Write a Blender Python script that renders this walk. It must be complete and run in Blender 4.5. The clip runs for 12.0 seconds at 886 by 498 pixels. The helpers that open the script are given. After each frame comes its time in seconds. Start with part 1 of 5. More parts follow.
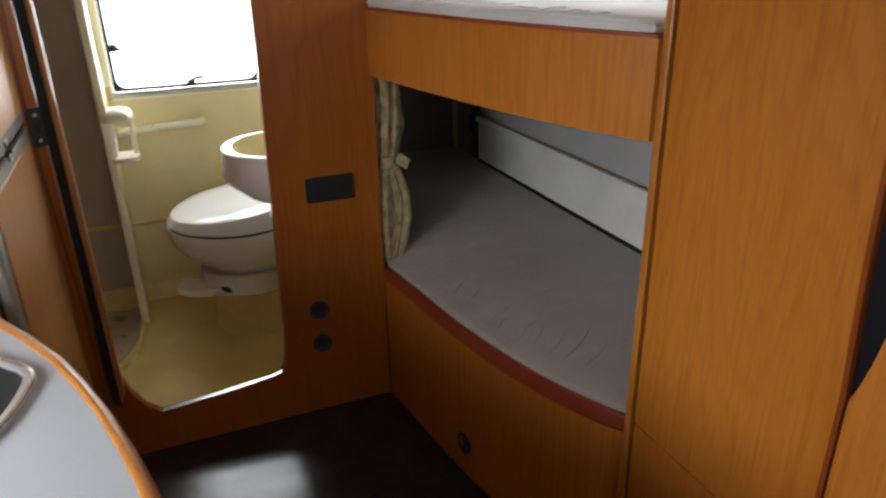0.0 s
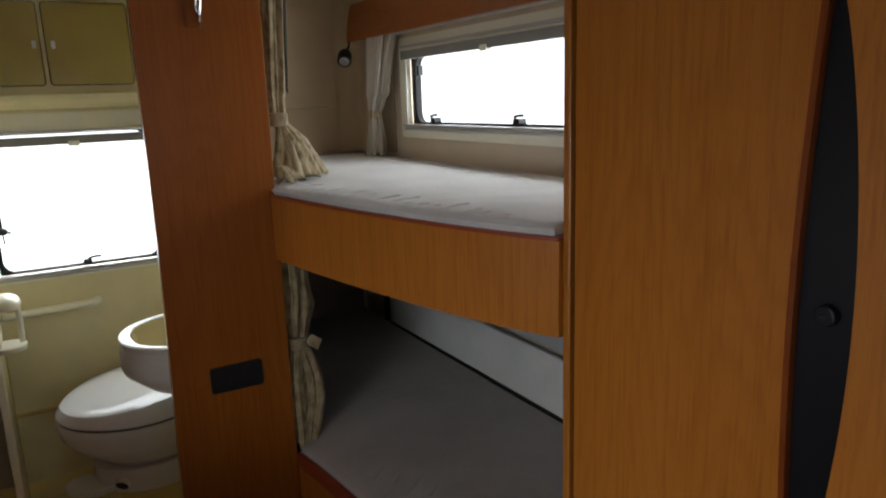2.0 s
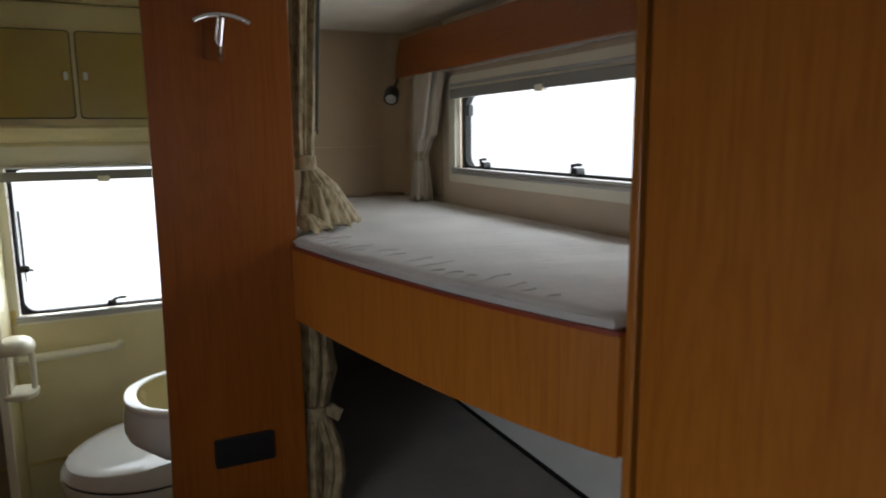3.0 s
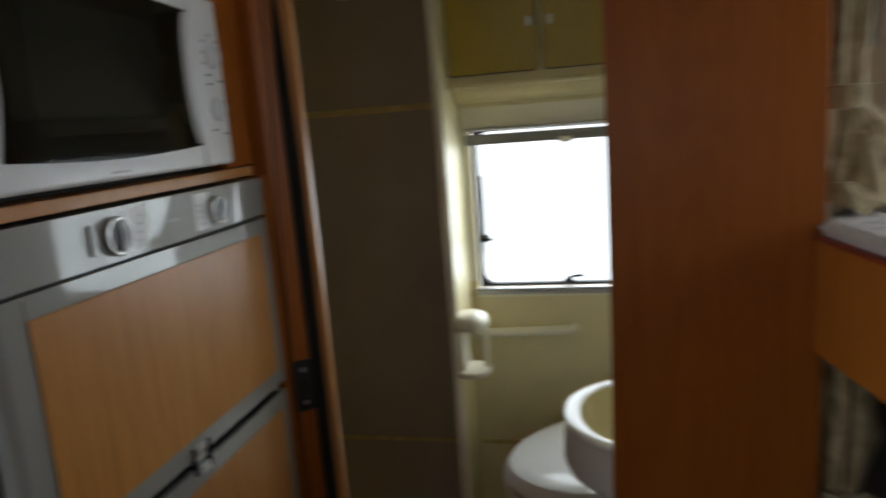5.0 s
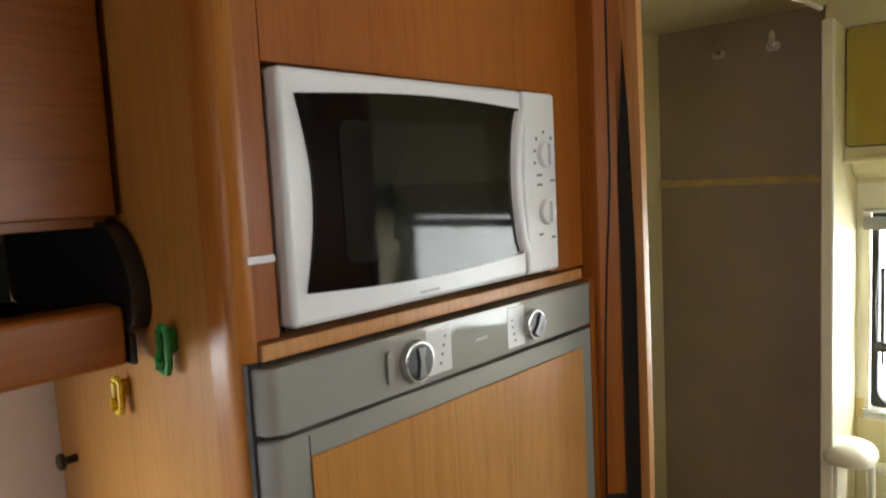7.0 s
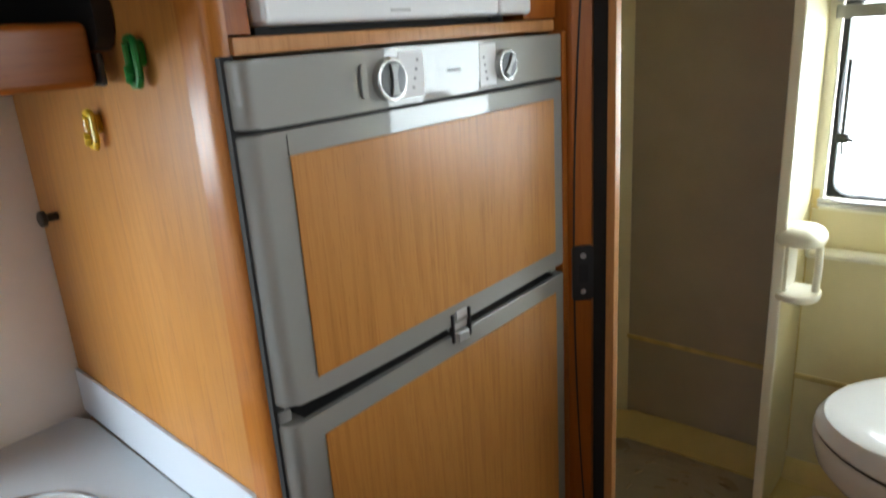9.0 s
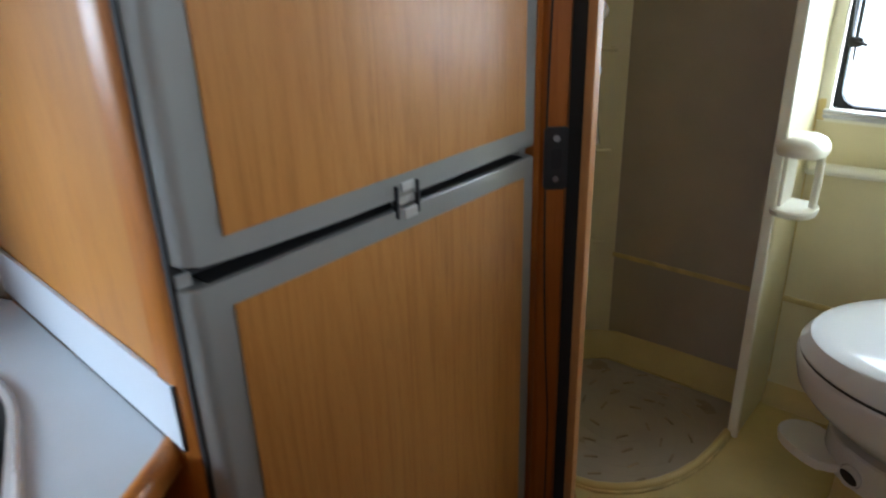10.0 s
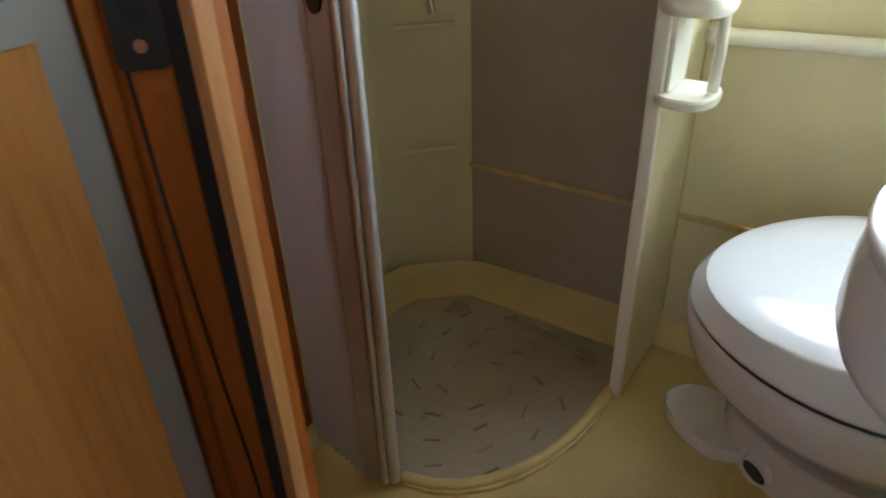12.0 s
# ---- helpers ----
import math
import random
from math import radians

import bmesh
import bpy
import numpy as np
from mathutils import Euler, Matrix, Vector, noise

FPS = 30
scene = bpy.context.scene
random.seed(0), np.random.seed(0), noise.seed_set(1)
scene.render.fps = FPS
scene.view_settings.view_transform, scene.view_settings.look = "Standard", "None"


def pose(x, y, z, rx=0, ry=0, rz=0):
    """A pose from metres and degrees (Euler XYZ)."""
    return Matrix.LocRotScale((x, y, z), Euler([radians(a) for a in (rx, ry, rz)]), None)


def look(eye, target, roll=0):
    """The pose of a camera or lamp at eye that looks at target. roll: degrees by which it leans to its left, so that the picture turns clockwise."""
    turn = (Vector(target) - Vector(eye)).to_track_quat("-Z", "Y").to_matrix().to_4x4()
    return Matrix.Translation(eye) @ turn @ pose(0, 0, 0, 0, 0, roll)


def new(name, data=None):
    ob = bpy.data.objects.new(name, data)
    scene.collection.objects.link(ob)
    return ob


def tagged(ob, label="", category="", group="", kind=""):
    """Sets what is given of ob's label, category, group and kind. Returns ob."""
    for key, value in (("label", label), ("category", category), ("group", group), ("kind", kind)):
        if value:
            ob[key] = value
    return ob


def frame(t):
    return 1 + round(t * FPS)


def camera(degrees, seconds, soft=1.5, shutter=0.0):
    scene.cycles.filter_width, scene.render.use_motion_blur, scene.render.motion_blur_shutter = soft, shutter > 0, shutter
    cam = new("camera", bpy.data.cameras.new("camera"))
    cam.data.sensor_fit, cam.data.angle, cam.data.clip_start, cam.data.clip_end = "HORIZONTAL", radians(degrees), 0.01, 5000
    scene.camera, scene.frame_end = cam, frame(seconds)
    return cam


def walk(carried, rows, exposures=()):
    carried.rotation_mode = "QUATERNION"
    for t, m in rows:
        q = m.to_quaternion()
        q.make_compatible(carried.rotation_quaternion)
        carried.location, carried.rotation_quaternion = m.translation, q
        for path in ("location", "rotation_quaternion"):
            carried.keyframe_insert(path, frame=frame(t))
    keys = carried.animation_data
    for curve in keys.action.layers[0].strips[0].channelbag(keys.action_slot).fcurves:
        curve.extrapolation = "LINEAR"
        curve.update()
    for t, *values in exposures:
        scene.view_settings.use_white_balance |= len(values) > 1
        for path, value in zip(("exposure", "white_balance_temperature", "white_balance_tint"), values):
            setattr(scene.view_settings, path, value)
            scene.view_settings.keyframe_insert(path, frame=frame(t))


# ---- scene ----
cam = camera(65.2, 12.0, 1.9, 0.5)
PATH = [
    (0, (0.301, 0.036, 1.359), (0.996, 1.739, 0.574), -1.2),
    (0.5, (0.300, 0.052, 1.370), (1.145, 1.714, 0.647), -2.3),
    (1, (0.307, 0.062, 1.405), (1.193, 1.736, 0.764), -3.0),
    (1.5, (0.318, 0.073, 1.438), (1.253, 1.759, 0.906), -2.2),
    (2, (0.327, 0.086, 1.476), (1.306, 1.777, 1.049), -2.0),
    (2.5, (0.375, 0.145, 1.500), (1.326, 1.866, 1.135), -1.5),
    (2.7, (0.425, 0.200, 1.504), (1.348, 1.940, 1.155), -1.2),
    (4.3, (0.589, 0.692, 1.450), (0.808, 2.651, 1.112), -0.8),
    (4.5, (0.572, 0.750, 1.456), (0.681, 2.713, 1.086), -2.2),
    (5, (0.560, 0.852, 1.444), (0.114, 2.767, 1.076), -4.4),
    (5.5, (0.552, 0.952, 1.478), (-0.476, 2.644, 1.191), -3.0),
    (6, (0.534, 0.998, 1.520), (-0.715, 2.549, 1.337), -3.3),
    (6.5, (0.527, 1.018, 1.550), (-0.807, 2.504, 1.428), -3.1),
    (6.7, (0.529, 1.023, 1.545), (-0.808, 2.503, 1.399), -2.9),
    (8.4, (0.555, 0.990, 1.441), (-0.738, 2.454, 1.011), -3.7),
    (8.5, (0.558, 0.985, 1.433), (-0.728, 2.450, 0.982), -3.7),
    (9, (0.552, 0.984, 1.387), (-0.686, 2.435, 0.785), -3.7),
    (9.5, (0.544, 0.995, 1.342), (-0.661, 2.429, 0.642), -3.5),
    (10, (0.546, 1.084, 1.274), (-0.652, 2.480, 0.489), -1.7),
    (10.5, (0.552, 1.236, 1.209), (-0.551, 2.665, 0.347), -2.5),
    (11, (0.497, 1.432, 1.170), (-0.427, 2.946, 0.245), -2.6),
    (11.5, (0.451, 1.554, 1.105), (-0.442, 3.046, 0.117), -2.2),
    (12, (0.461, 1.676, 1.078), (-0.509, 3.080, 0.036), -2.0),
]
# Heights are from the washroom floor
EXPOSURES = [(0.0, 0.2, 6500, 9), (0.5, -0.1, 6500, 9), (1.0, -0.2, 6500, 9), (1.5, -0.5, 6400, 8), (2.5, -0.95, 6300, 8), (4.5, -1.6, 6200, 6), (5.0, -1.05, 6200, 6), (5.5, -0.75, 6300, 6), (6.0, -0.5, 6500, 6), (6.5, -0.1, 6700, 6), (8.5, 0.42, 6400, 4), (9.5, 0.22, 5700, 4), (10.0, 0.13, 5500, 5), (10.5, 0.1, 5600, 6), (11.0, 0.3, 5500, 6), (11.5, 0.27, 5500, 6), (12.0, 0.5, 5500, 6)]
L_BATH, L_BUNK, L_KITCHEN, L_CAB, SKY_GLOW = 27.0, 22.0, 48.0, 9.5, 4.0
walk(cam, [(t, look(eye, target, roll)) for t, eye, target, roll in PATH], exposures=EXPOSURES)

# ---- world, sun and window light ----
world = bpy.data.worlds.new("sky")
scene.world = world
world.use_nodes = True
wn = world.node_tree
sky = wn.nodes.new("ShaderNodeTexSky")
sky.sky_type, sky.sun_disc = "NISHITA", False
sky.sun_elevation, sky.sun_rotation = radians(48), radians(-60)
wn.links.new(sky.outputs["Color"], wn.nodes["Background"].inputs["Color"])
wn.nodes["Background"].inputs["Strength"].default_value = 0.15
sun = new("sun", bpy.data.lights.new("sun", "SUN"))
sun.data.energy, sun.data.angle, sun.data.color = 0.8, radians(20), (1.0, 0.96, 0.9)
sun.matrix_world = look((6, 4, 8), (0, 1, 0))


def window_light(name, eye, target, w, h, power, colour=(0.93, 0.97, 1.0)):
    lamp = new(name, bpy.data.lights.new(name, "AREA"))
    lamp.data.shape, lamp.data.size, lamp.data.size_y = "RECTANGLE", w, h
    lamp.data.energy, lamp.data.color = power, colour
    lamp.matrix_world = look(eye, target)
    return lamp


window_light("bath_window_light", (0.44, 3.30, 1.16), (0.44, 0, 1.10), 1.0, 0.75, L_BATH)
window_light("bunk_window_light", (1.80, 1.92, 1.50), (0, 1.92, 1.45), 1.7, 0.6, L_BUNK)
# lamp outside an assumed kitchen window, tilted down to shape the light
window_light("kitchen_window_light", (-0.89, 0.38, 1.33), (1.0, 0.88, 0.30), 1.3, 0.6, L_KITCHEN)
# fill from the front end, through an opening added out of view
window_light("cab_fill_light", (0.75, -2.26, 1.35), (0.75, 2, 1.20), 1.5, 0.8, L_CAB)

# ---- materials ----


def graph(name):
    m = bpy.data.materials.new(name)
    m.use_nodes = True
    return m, m.node_tree.nodes, m.node_tree.links, m.node_tree.nodes["Principled BSDF"]


def ramp(nodes, stops):
    r = nodes.new("ShaderNodeValToRGB")
    r.color_ramp.elements[0].position, r.color_ramp.elements[0].color = stops[0][0], (*stops[0][1], 1)
    r.color_ramp.elements[1].position, r.color_ramp.elements[1].color = stops[-1][0], (*stops[-1][1], 1)
    for p, c in stops[1:-1]:
        e = r.color_ramp.elements.new(p)
        e.color = (*c, 1)
    return r


def noise_at(nodes, links, scale, stretch=(1, 1, 1), detail=5.0):
    tc, mp, nz = nodes.new("ShaderNodeTexCoord"), nodes.new("ShaderNodeMapping"), nodes.new("ShaderNodeTexNoise")
    mp.inputs["Scale"].default_value = stretch
    nz.inputs["Scale"].default_value, nz.inputs["Detail"].default_value = scale, detail
    links.new(tc.outputs["Object"], mp.inputs["Vector"])
    links.new(mp.outputs["Vector"], nz.inputs["Vector"])
    return nz


def bump(nodes, links, source, bsdf, strength, distance):
    b = nodes.new("ShaderNodeBump")
    b.inputs["Strength"].default_value, b.inputs["Distance"].default_value = strength, distance
    links.new(source, b.inputs["Height"])
    links.new(b.outputs["Normal"], bsdf.inputs["Normal"])


def mix(nodes, links, a, b, factor, mode="MULTIPLY"):
    m = nodes.new("ShaderNodeMix")
    m.data_type, m.blend_type = "RGBA", mode
    m.inputs["Factor"].default_value = factor
    links.new(a, m.inputs["A"])
    links.new(b, m.inputs["B"])
    return m.outputs["Result"]


def plain(name, colour, rough, metal=0.0, vary=0.12, scale=6.0, relief=0.05, fine=220.0, coat=0.0):
    """Paint, plastic, metal or lacquer: broad stains and a fine grain."""
    m, n, l, b = graph(name)
    lo, hi = tuple(c * (1 - vary) for c in colour), tuple(min(1, c * (1 + vary)) for c in colour)
    big = noise_at(n, l, scale)
    r = ramp(n, [(0.3, lo), (0.7, hi)])
    l.new(big.outputs["Fac"], r.inputs["Fac"])
    l.new(r.outputs["Color"], b.inputs["Base Color"])
    small = noise_at(n, l, fine, detail=2.0)
    rr = n.new("ShaderNodeMapRange")
    rr.inputs["To Min"].default_value, rr.inputs["To Max"].default_value = max(0.02, rough - 0.06), min(1, rough + 0.08)
    l.new(big.outputs["Fac"], rr.inputs["Value"])
    l.new(rr.outputs["Result"], b.inputs["Roughness"])
    b.inputs["Metallic"].default_value = metal
    b.inputs["Coat Roughness"].default_value = 0.02
    b.inputs["Coat Weight"].default_value = coat
    if relief:
        bump(n, l, small.outputs["Fac"], b, relief, 0.002)
    return m


def wood(name, dark, mid, light, rough=0.36, stretch=(1, 1, 0.045), coat=0.10):
    """Veneer with its grain along one axis: broad tone, growth rings that arch into flames, and short dark pores."""
    m, n, l, b = graph(name)
    broad = noise_at(n, l, 6.0, stretch, 3.0)
    arch = noise_at(n, l, 3.2, tuple(s if s == 1 else s * 3.5 for s in stretch), 1.5)
    fine = noise_at(n, l, 150.0, tuple(s if s == 1 else s * 0.6 for s in stretch), 4.0)
    pore = noise_at(n, l, 620.0, tuple(s if s == 1 else s * 1.2 for s in stretch), 1.0)
    r1 = ramp(n, [(0.28, dark), (0.5, mid), (0.74, light)])
    l.new(broad.outputs["Fac"], r1.inputs["Fac"])
    turns, wave = n.new("ShaderNodeMath"), n.new("ShaderNodeMath")
    turns.operation, wave.operation = "MULTIPLY_ADD", "SINE"
    turns.inputs[1].default_value = 190.0
    jitter = n.new("ShaderNodeMath")
    jitter.operation, jitter.inputs[1].default_value = "MULTIPLY", 9.0
    l.new(fine.outputs["Fac"], jitter.inputs[0])
    l.new(arch.outputs["Fac"], turns.inputs[0])
    l.new(jitter.outputs["Value"], turns.inputs[2])
    l.new(turns.outputs["Value"], wave.inputs[0])
    span = n.new("ShaderNodeMapRange")
    span.inputs["From Min"].default_value = -1.0
    l.new(wave.outputs["Value"], span.inputs["Value"])
    rings = ramp(n, [(0.0, (0.82, 0.74, 0.64)), (0.55, (1, 1, 1)), (1.0, (1.0, 1.0, 1.0))])
    l.new(span.outputs["Result"], rings.inputs["Fac"])
    r2 = ramp(n, [(0.36, (0.66, 0.56, 0.46)), (0.50, (1, 1, 1)), (0.8, (1.04, 1.03, 1.0))])
    l.new(fine.outputs["Fac"], r2.inputs["Fac"])
    r3 = ramp(n, [(0.30, (0.55, 0.45, 0.36)), (0.38, (1, 1, 1)), (1.0, (1, 1, 1))])
    l.new(pore.outputs["Fac"], r3.inputs["Fac"])
    tone = mix(n, l, r1.outputs["Color"], rings.outputs["Color"], 0.38)
    tone = mix(n, l, tone, r2.outputs["Color"], 0.34)
    l.new(mix(n, l, tone, r3.outputs["Color"], 0.32), b.inputs["Base Color"])
    rr = n.new("ShaderNodeMapRange")
    rr.inputs["To Min"].default_value, rr.inputs["To Max"].default_value = rough - 0.05, rough + 0.12
    l.new(fine.outputs["Fac"], rr.inputs["Value"])
    l.new(rr.outputs["Result"], b.inputs["Roughness"])
    b.inputs["Coat Weight"].default_value, b.inputs["Coat Roughness"].default_value = coat, 0.22
    b.inputs["Specular IOR Level"].default_value = 0.32
    bump(n, l, fine.outputs["Fac"], b, 0.06, 0.001)
    return m


def cloth(name, colour, weave=420.0, vary=0.1, relief=0.3, folds=0.0):
    m, n, l, b = graph(name)
    lo, hi = tuple(c * (1 - vary) for c in colour), tuple(min(1, c * (1 + vary)) for c in colour)
    big, fine = noise_at(n, l, 5.0), noise_at(n, l, weave, detail=2.0)
    r = ramp(n, [(0.3, lo), (0.7, hi)])
    l.new(big.outputs["Fac"], r.inputs["Fac"])
    l.new(r.outputs["Color"], b.inputs["Base Color"])
    b.inputs["Roughness"].default_value = 0.85
    b.inputs["Sheen Weight"].default_value = 0.25
    if folds:
        crease = noise_at(n, l, 7.0, (1.0, 4.0, 1.0), 3.0)
        add = n.new("ShaderNodeMath")
        add.operation = "MULTIPLY_ADD"
        add.inputs[1].default_value = folds
        l.new(crease.outputs["Fac"], add.inputs[0])
        l.new(fine.outputs["Fac"], add.inputs[2])
        bump(n, l, add.outputs["Value"], b, relief, 0.007)
    else:
        bump(n, l, fine.outputs["Fac"], b, relief, 0.002)
    return m


def patterned(name):
    """Beige curtain cloth with a woven brown leaf pattern."""
    m, n, l, b = graph(name)
    leaf, weave = noise_at(n, l, 48.0, (1.3, 1.3, 0.6), 4.0), noise_at(n, l, 320.0, (1, 1, 2), 2.0)
    r = ramp(n, [(0.34, (0.19, 0.135, 0.06)), (0.48, (0.34, 0.26, 0.135)), (0.62, (0.45, 0.365, 0.215))])
    l.new(leaf.outputs["Fac"], r.inputs["Fac"])
    r2 = ramp(n, [(0.3, (0.7, 0.68, 0.62)), (0.7, (1, 1, 1))])
    l.new(weave.outputs["Fac"], r2.inputs["Fac"])
    l.new(mix(n, l, r.outputs["Color"], r2.outputs["Color"], 0.8), b.inputs["Base Color"])
    b.inputs["Roughness"].default_value = 0.8
    b.inputs["Sheen Weight"].default_value = 0.3
    bump(n, l, weave.outputs["Fac"], b, 0.4, 0.002)
    return m


def pane_glass():
    m, n, l, b = graph("window_glass")
    clear, gloss, both = n.new("ShaderNodeBsdfTransparent"), n.new("ShaderNodeBsdfGlossy"), n.new("ShaderNodeMixShader")
    gloss.inputs["Roughness"].default_value = 0.02
    both.inputs["Fac"].default_value = 0.06
    l.new(clear.outputs["BSDF"], both.inputs[1])
    l.new(gloss.outputs["BSDF"], both.inputs[2])
    l.new(both.outputs["Shader"], n["Material Output"].inputs["Surface"])
    return m


def glow(name, colour, strength):
    m, n, l, b = graph(name)
    e = n.new("ShaderNodeEmission")
    haze = noise_at(n, l, 0.5)
    r = ramp(n, [(0.3, tuple(c * 0.94 for c in colour)), (0.7, colour)])
    l.new(haze.outputs["Fac"], r.inputs["Fac"])
    l.new(r.outputs["Color"], e.inputs["Color"])
    e.inputs["Strength"].default_value = strength
    l.new(e.outputs["Emission"], n["Material Output"].inputs["Surface"])
    return m


# reddish cherry veneer, and the honey-coloured veneer of doors and boards
CHERRY = wood("cherry_veneer", (0.285, 0.076, 0.007), (0.315, 0.090, 0.009), (0.35, 0.106, 0.013))
HONEY = wood("honey_veneer", (0.42, 0.142, 0.017), (0.455, 0.160, 0.021), (0.495, 0.181, 0.028))
CHERRY_Y = wood("cherry_veneer_lengthwise", (0.21, 0.056, 0.006), (0.24, 0.067, 0.008), (0.27, 0.079, 0.011), stretch=(1, 0.045, 1))
LOCKER = wood("cherry_veneer_locker", (0.27, 0.080, 0.009), (0.305, 0.095, 0.012), (0.34, 0.110, 0.016), stretch=(1, 0.045, 1))
BLOND = wood("pale_beech_veneer", (0.44, 0.194, 0.040), (0.48, 0.216, 0.048), (0.52, 0.242, 0.060))
BAR_GREY = plain("grey_blind_bar", (0.24, 0.24, 0.23), 0.4, metal=0.2, vary=0.06)
EDGE = wood("solid_wood_edge", (0.40, 0.145, 0.022), (0.44, 0.165, 0.028), (0.48, 0.185, 0.034), rough=0.3)
TAN = wood("pale_wood_edge", (0.45, 0.21, 0.068), (0.50, 0.24, 0.082), (0.55, 0.28, 0.105))
RED_LIP = wood("red_brown_edge", (0.20, 0.046, 0.008), (0.23, 0.054, 0.010), (0.26, 0.064, 0.013), rough=0.28)
RED_EDGE = plain("dark_red_edging", (0.26, 0.040, 0.018), 0.4, vary=0.15, scale=12)
FLOOR = plain("dark_vinyl_floor", (0.026, 0.020, 0.018), 0.19, vary=0.3, scale=14, relief=0.12, fine=60)
CREAM = plain("cream_plastic", (0.72, 0.645, 0.395), 0.38, vary=0.06, relief=0.04)
CREAM_FLOOR = plain("cream_shower_floor", (0.60, 0.47, 0.18), 0.36, vary=0.14, scale=5, relief=0.08)
BEIGE_WALL = plain("beige_wall_lining", (0.60, 0.50, 0.38), 0.6, vary=0.05, relief=0.15, fine=300)
KITCHEN_WALL = plain("cream_kitchen_wall", (0.80, 0.76, 0.69), 0.55, vary=0.05, relief=0.1)
CEILING = plain("ceiling_lining", (0.72, 0.68, 0.60), 0.7, vary=0.05, relief=0.15)
SHOWER_GREY = plain("grey_shower_panel", (0.44, 0.375, 0.27), 0.42, vary=0.06, relief=0.03)
YELLOWED = plain("yellowed_sealant", (0.62, 0.49, 0.20), 0.45, vary=0.2, scale=20)
OLIVE = plain("olive_gloss_laminate", (0.39, 0.295, 0.050), 0.16, vary=0.06, relief=0.02, coat=0.6)
WHITE = plain("white_plastic", (0.76, 0.78, 0.80), 0.34, vary=0.03, relief=0.0, coat=0.25)
IVORY = plain("ivory_plastic", (0.80, 0.77, 0.64), 0.32, vary=0.04, relief=0.02, coat=0.2)
CERAMIC = plain("white_ceramic", (0.74, 0.74, 0.73), 0.12, vary=0.02, relief=0.0, coat=0.0)
TOILET_GREY = plain("toilet_body_plastic", (0.62, 0.60, 0.56), 0.22, vary=0.03, relief=0.02, coat=0.3)
BLACK = plain("black_plastic", (0.012, 0.012, 0.013), 0.4, vary=0.2, relief=0.04)
SATIN_BLACK = plain("black_lacquer", (0.008, 0.009, 0.012), 0.3, vary=0.2, scale=3, relief=0.02)
RUBBER = plain("black_rubber", (0.01, 0.01, 0.01), 0.7, vary=0.2)
CHROME = plain("chrome", (0.78, 0.78, 0.78), 0.08, metal=1.0, vary=0.03, relief=0.0)
STEEL = plain("brushed_steel", (0.50, 0.50, 0.51), 0.26, metal=1.0, vary=0.08, relief=0.06)
SILVER = plain("silver_lacquer", (0.275, 0.275, 0.258), 0.40, metal=0.05, vary=0.04, relief=0.0, coat=0.75)
SILVER.node_tree.nodes["Principled BSDF"].inputs["Specular IOR Level"].default_value = 0.3
ALUMINIUM = plain("aluminium_profile", (0.52, 0.52, 0.52), 0.38, metal=0.6, vary=0.06)
DARK_GREY = plain("dark_grey_plastic", (0.030, 0.032, 0.036), 0.38, vary=0.1)
OVEN_GLASS = plain("dark_oven_glass", (0.004, 0.004, 0.004), 0.0, vary=0.1, relief=0.0)
OVEN_MESH = plain("oven_door_mesh", (0.010, 0.011, 0.010), 0.0, vary=0.1, relief=0.0)
for shiny, level in ((FLOOR, 0.22), (SATIN_BLACK, 0.3), (CERAMIC, 0.3), (OVEN_GLASS, 0.28), (OVEN_MESH, 0.28)):
    shiny.node_tree.nodes["Principled BSDF"].inputs["Specular IOR Level"].default_value = level
PALE_PRINT = plain("pale_print", (0.42, 0.43, 0.44), 0.5, vary=0.1)
PRINT = plain("grey_print", (0.16, 0.17, 0.18), 0.5, vary=0.1)
WORKTOP = plain("grey_worktop_laminate", (0.44, 0.475, 0.51), 0.34, vary=0.05, relief=0.06, fine=400)
SPLASH = plain("pale_splashback", (0.56, 0.60, 0.66), 0.4, vary=0.03)
GREEN = plain("green_plastic", (0.015, 0.24, 0.045), 0.3, vary=0.05)
YELLOW = plain("yellow_plastic", (0.78, 0.55, 0.02), 0.3, vary=0.05)
RIBBED = plain("lilac_grey_plastic", (0.66, 0.66, 0.70), 0.4, vary=0.06)
rn, rl = RIBBED.node_tree.nodes, RIBBED.node_tree.links
milky, blend_ = rn.new("ShaderNodeBsdfTranslucent"), rn.new("ShaderNodeMixShader")
milky.inputs["Color"].default_value = (0.80, 0.78, 0.78, 1)
blend_.inputs["Fac"].default_value = 0.6
rl.new(rn["Principled BSDF"].outputs["BSDF"], blend_.inputs[1])
rl.new(milky.outputs["BSDF"], blend_.inputs[2])
rl.new(blend_.outputs["Shader"], rn["Material Output"].inputs["Surface"])
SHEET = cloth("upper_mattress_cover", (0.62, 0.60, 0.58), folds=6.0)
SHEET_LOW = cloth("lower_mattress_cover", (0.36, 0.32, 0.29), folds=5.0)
VOILE = cloth("white_curtain_cloth", (0.44, 0.40, 0.34), vary=0.05)
DRAPE = patterned("patterned_curtain_cloth")
# brown tone includes light reflected off the wood and the corner's shade
PADDING = cloth("padded_wall_cloth", (0.43, 0.325, 0.205), vary=0.05)
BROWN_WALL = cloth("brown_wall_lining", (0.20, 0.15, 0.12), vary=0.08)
WHITE_PANEL = plain("white_painted_panel", (0.80, 0.80, 0.77), 0.45, vary=0.08, relief=0.08)
ASPHALT = plain("asphalt", (0.05, 0.05, 0.05), 0.9, vary=0.3, scale=2)
GLASS = pane_glass()

# ---- building helpers ----


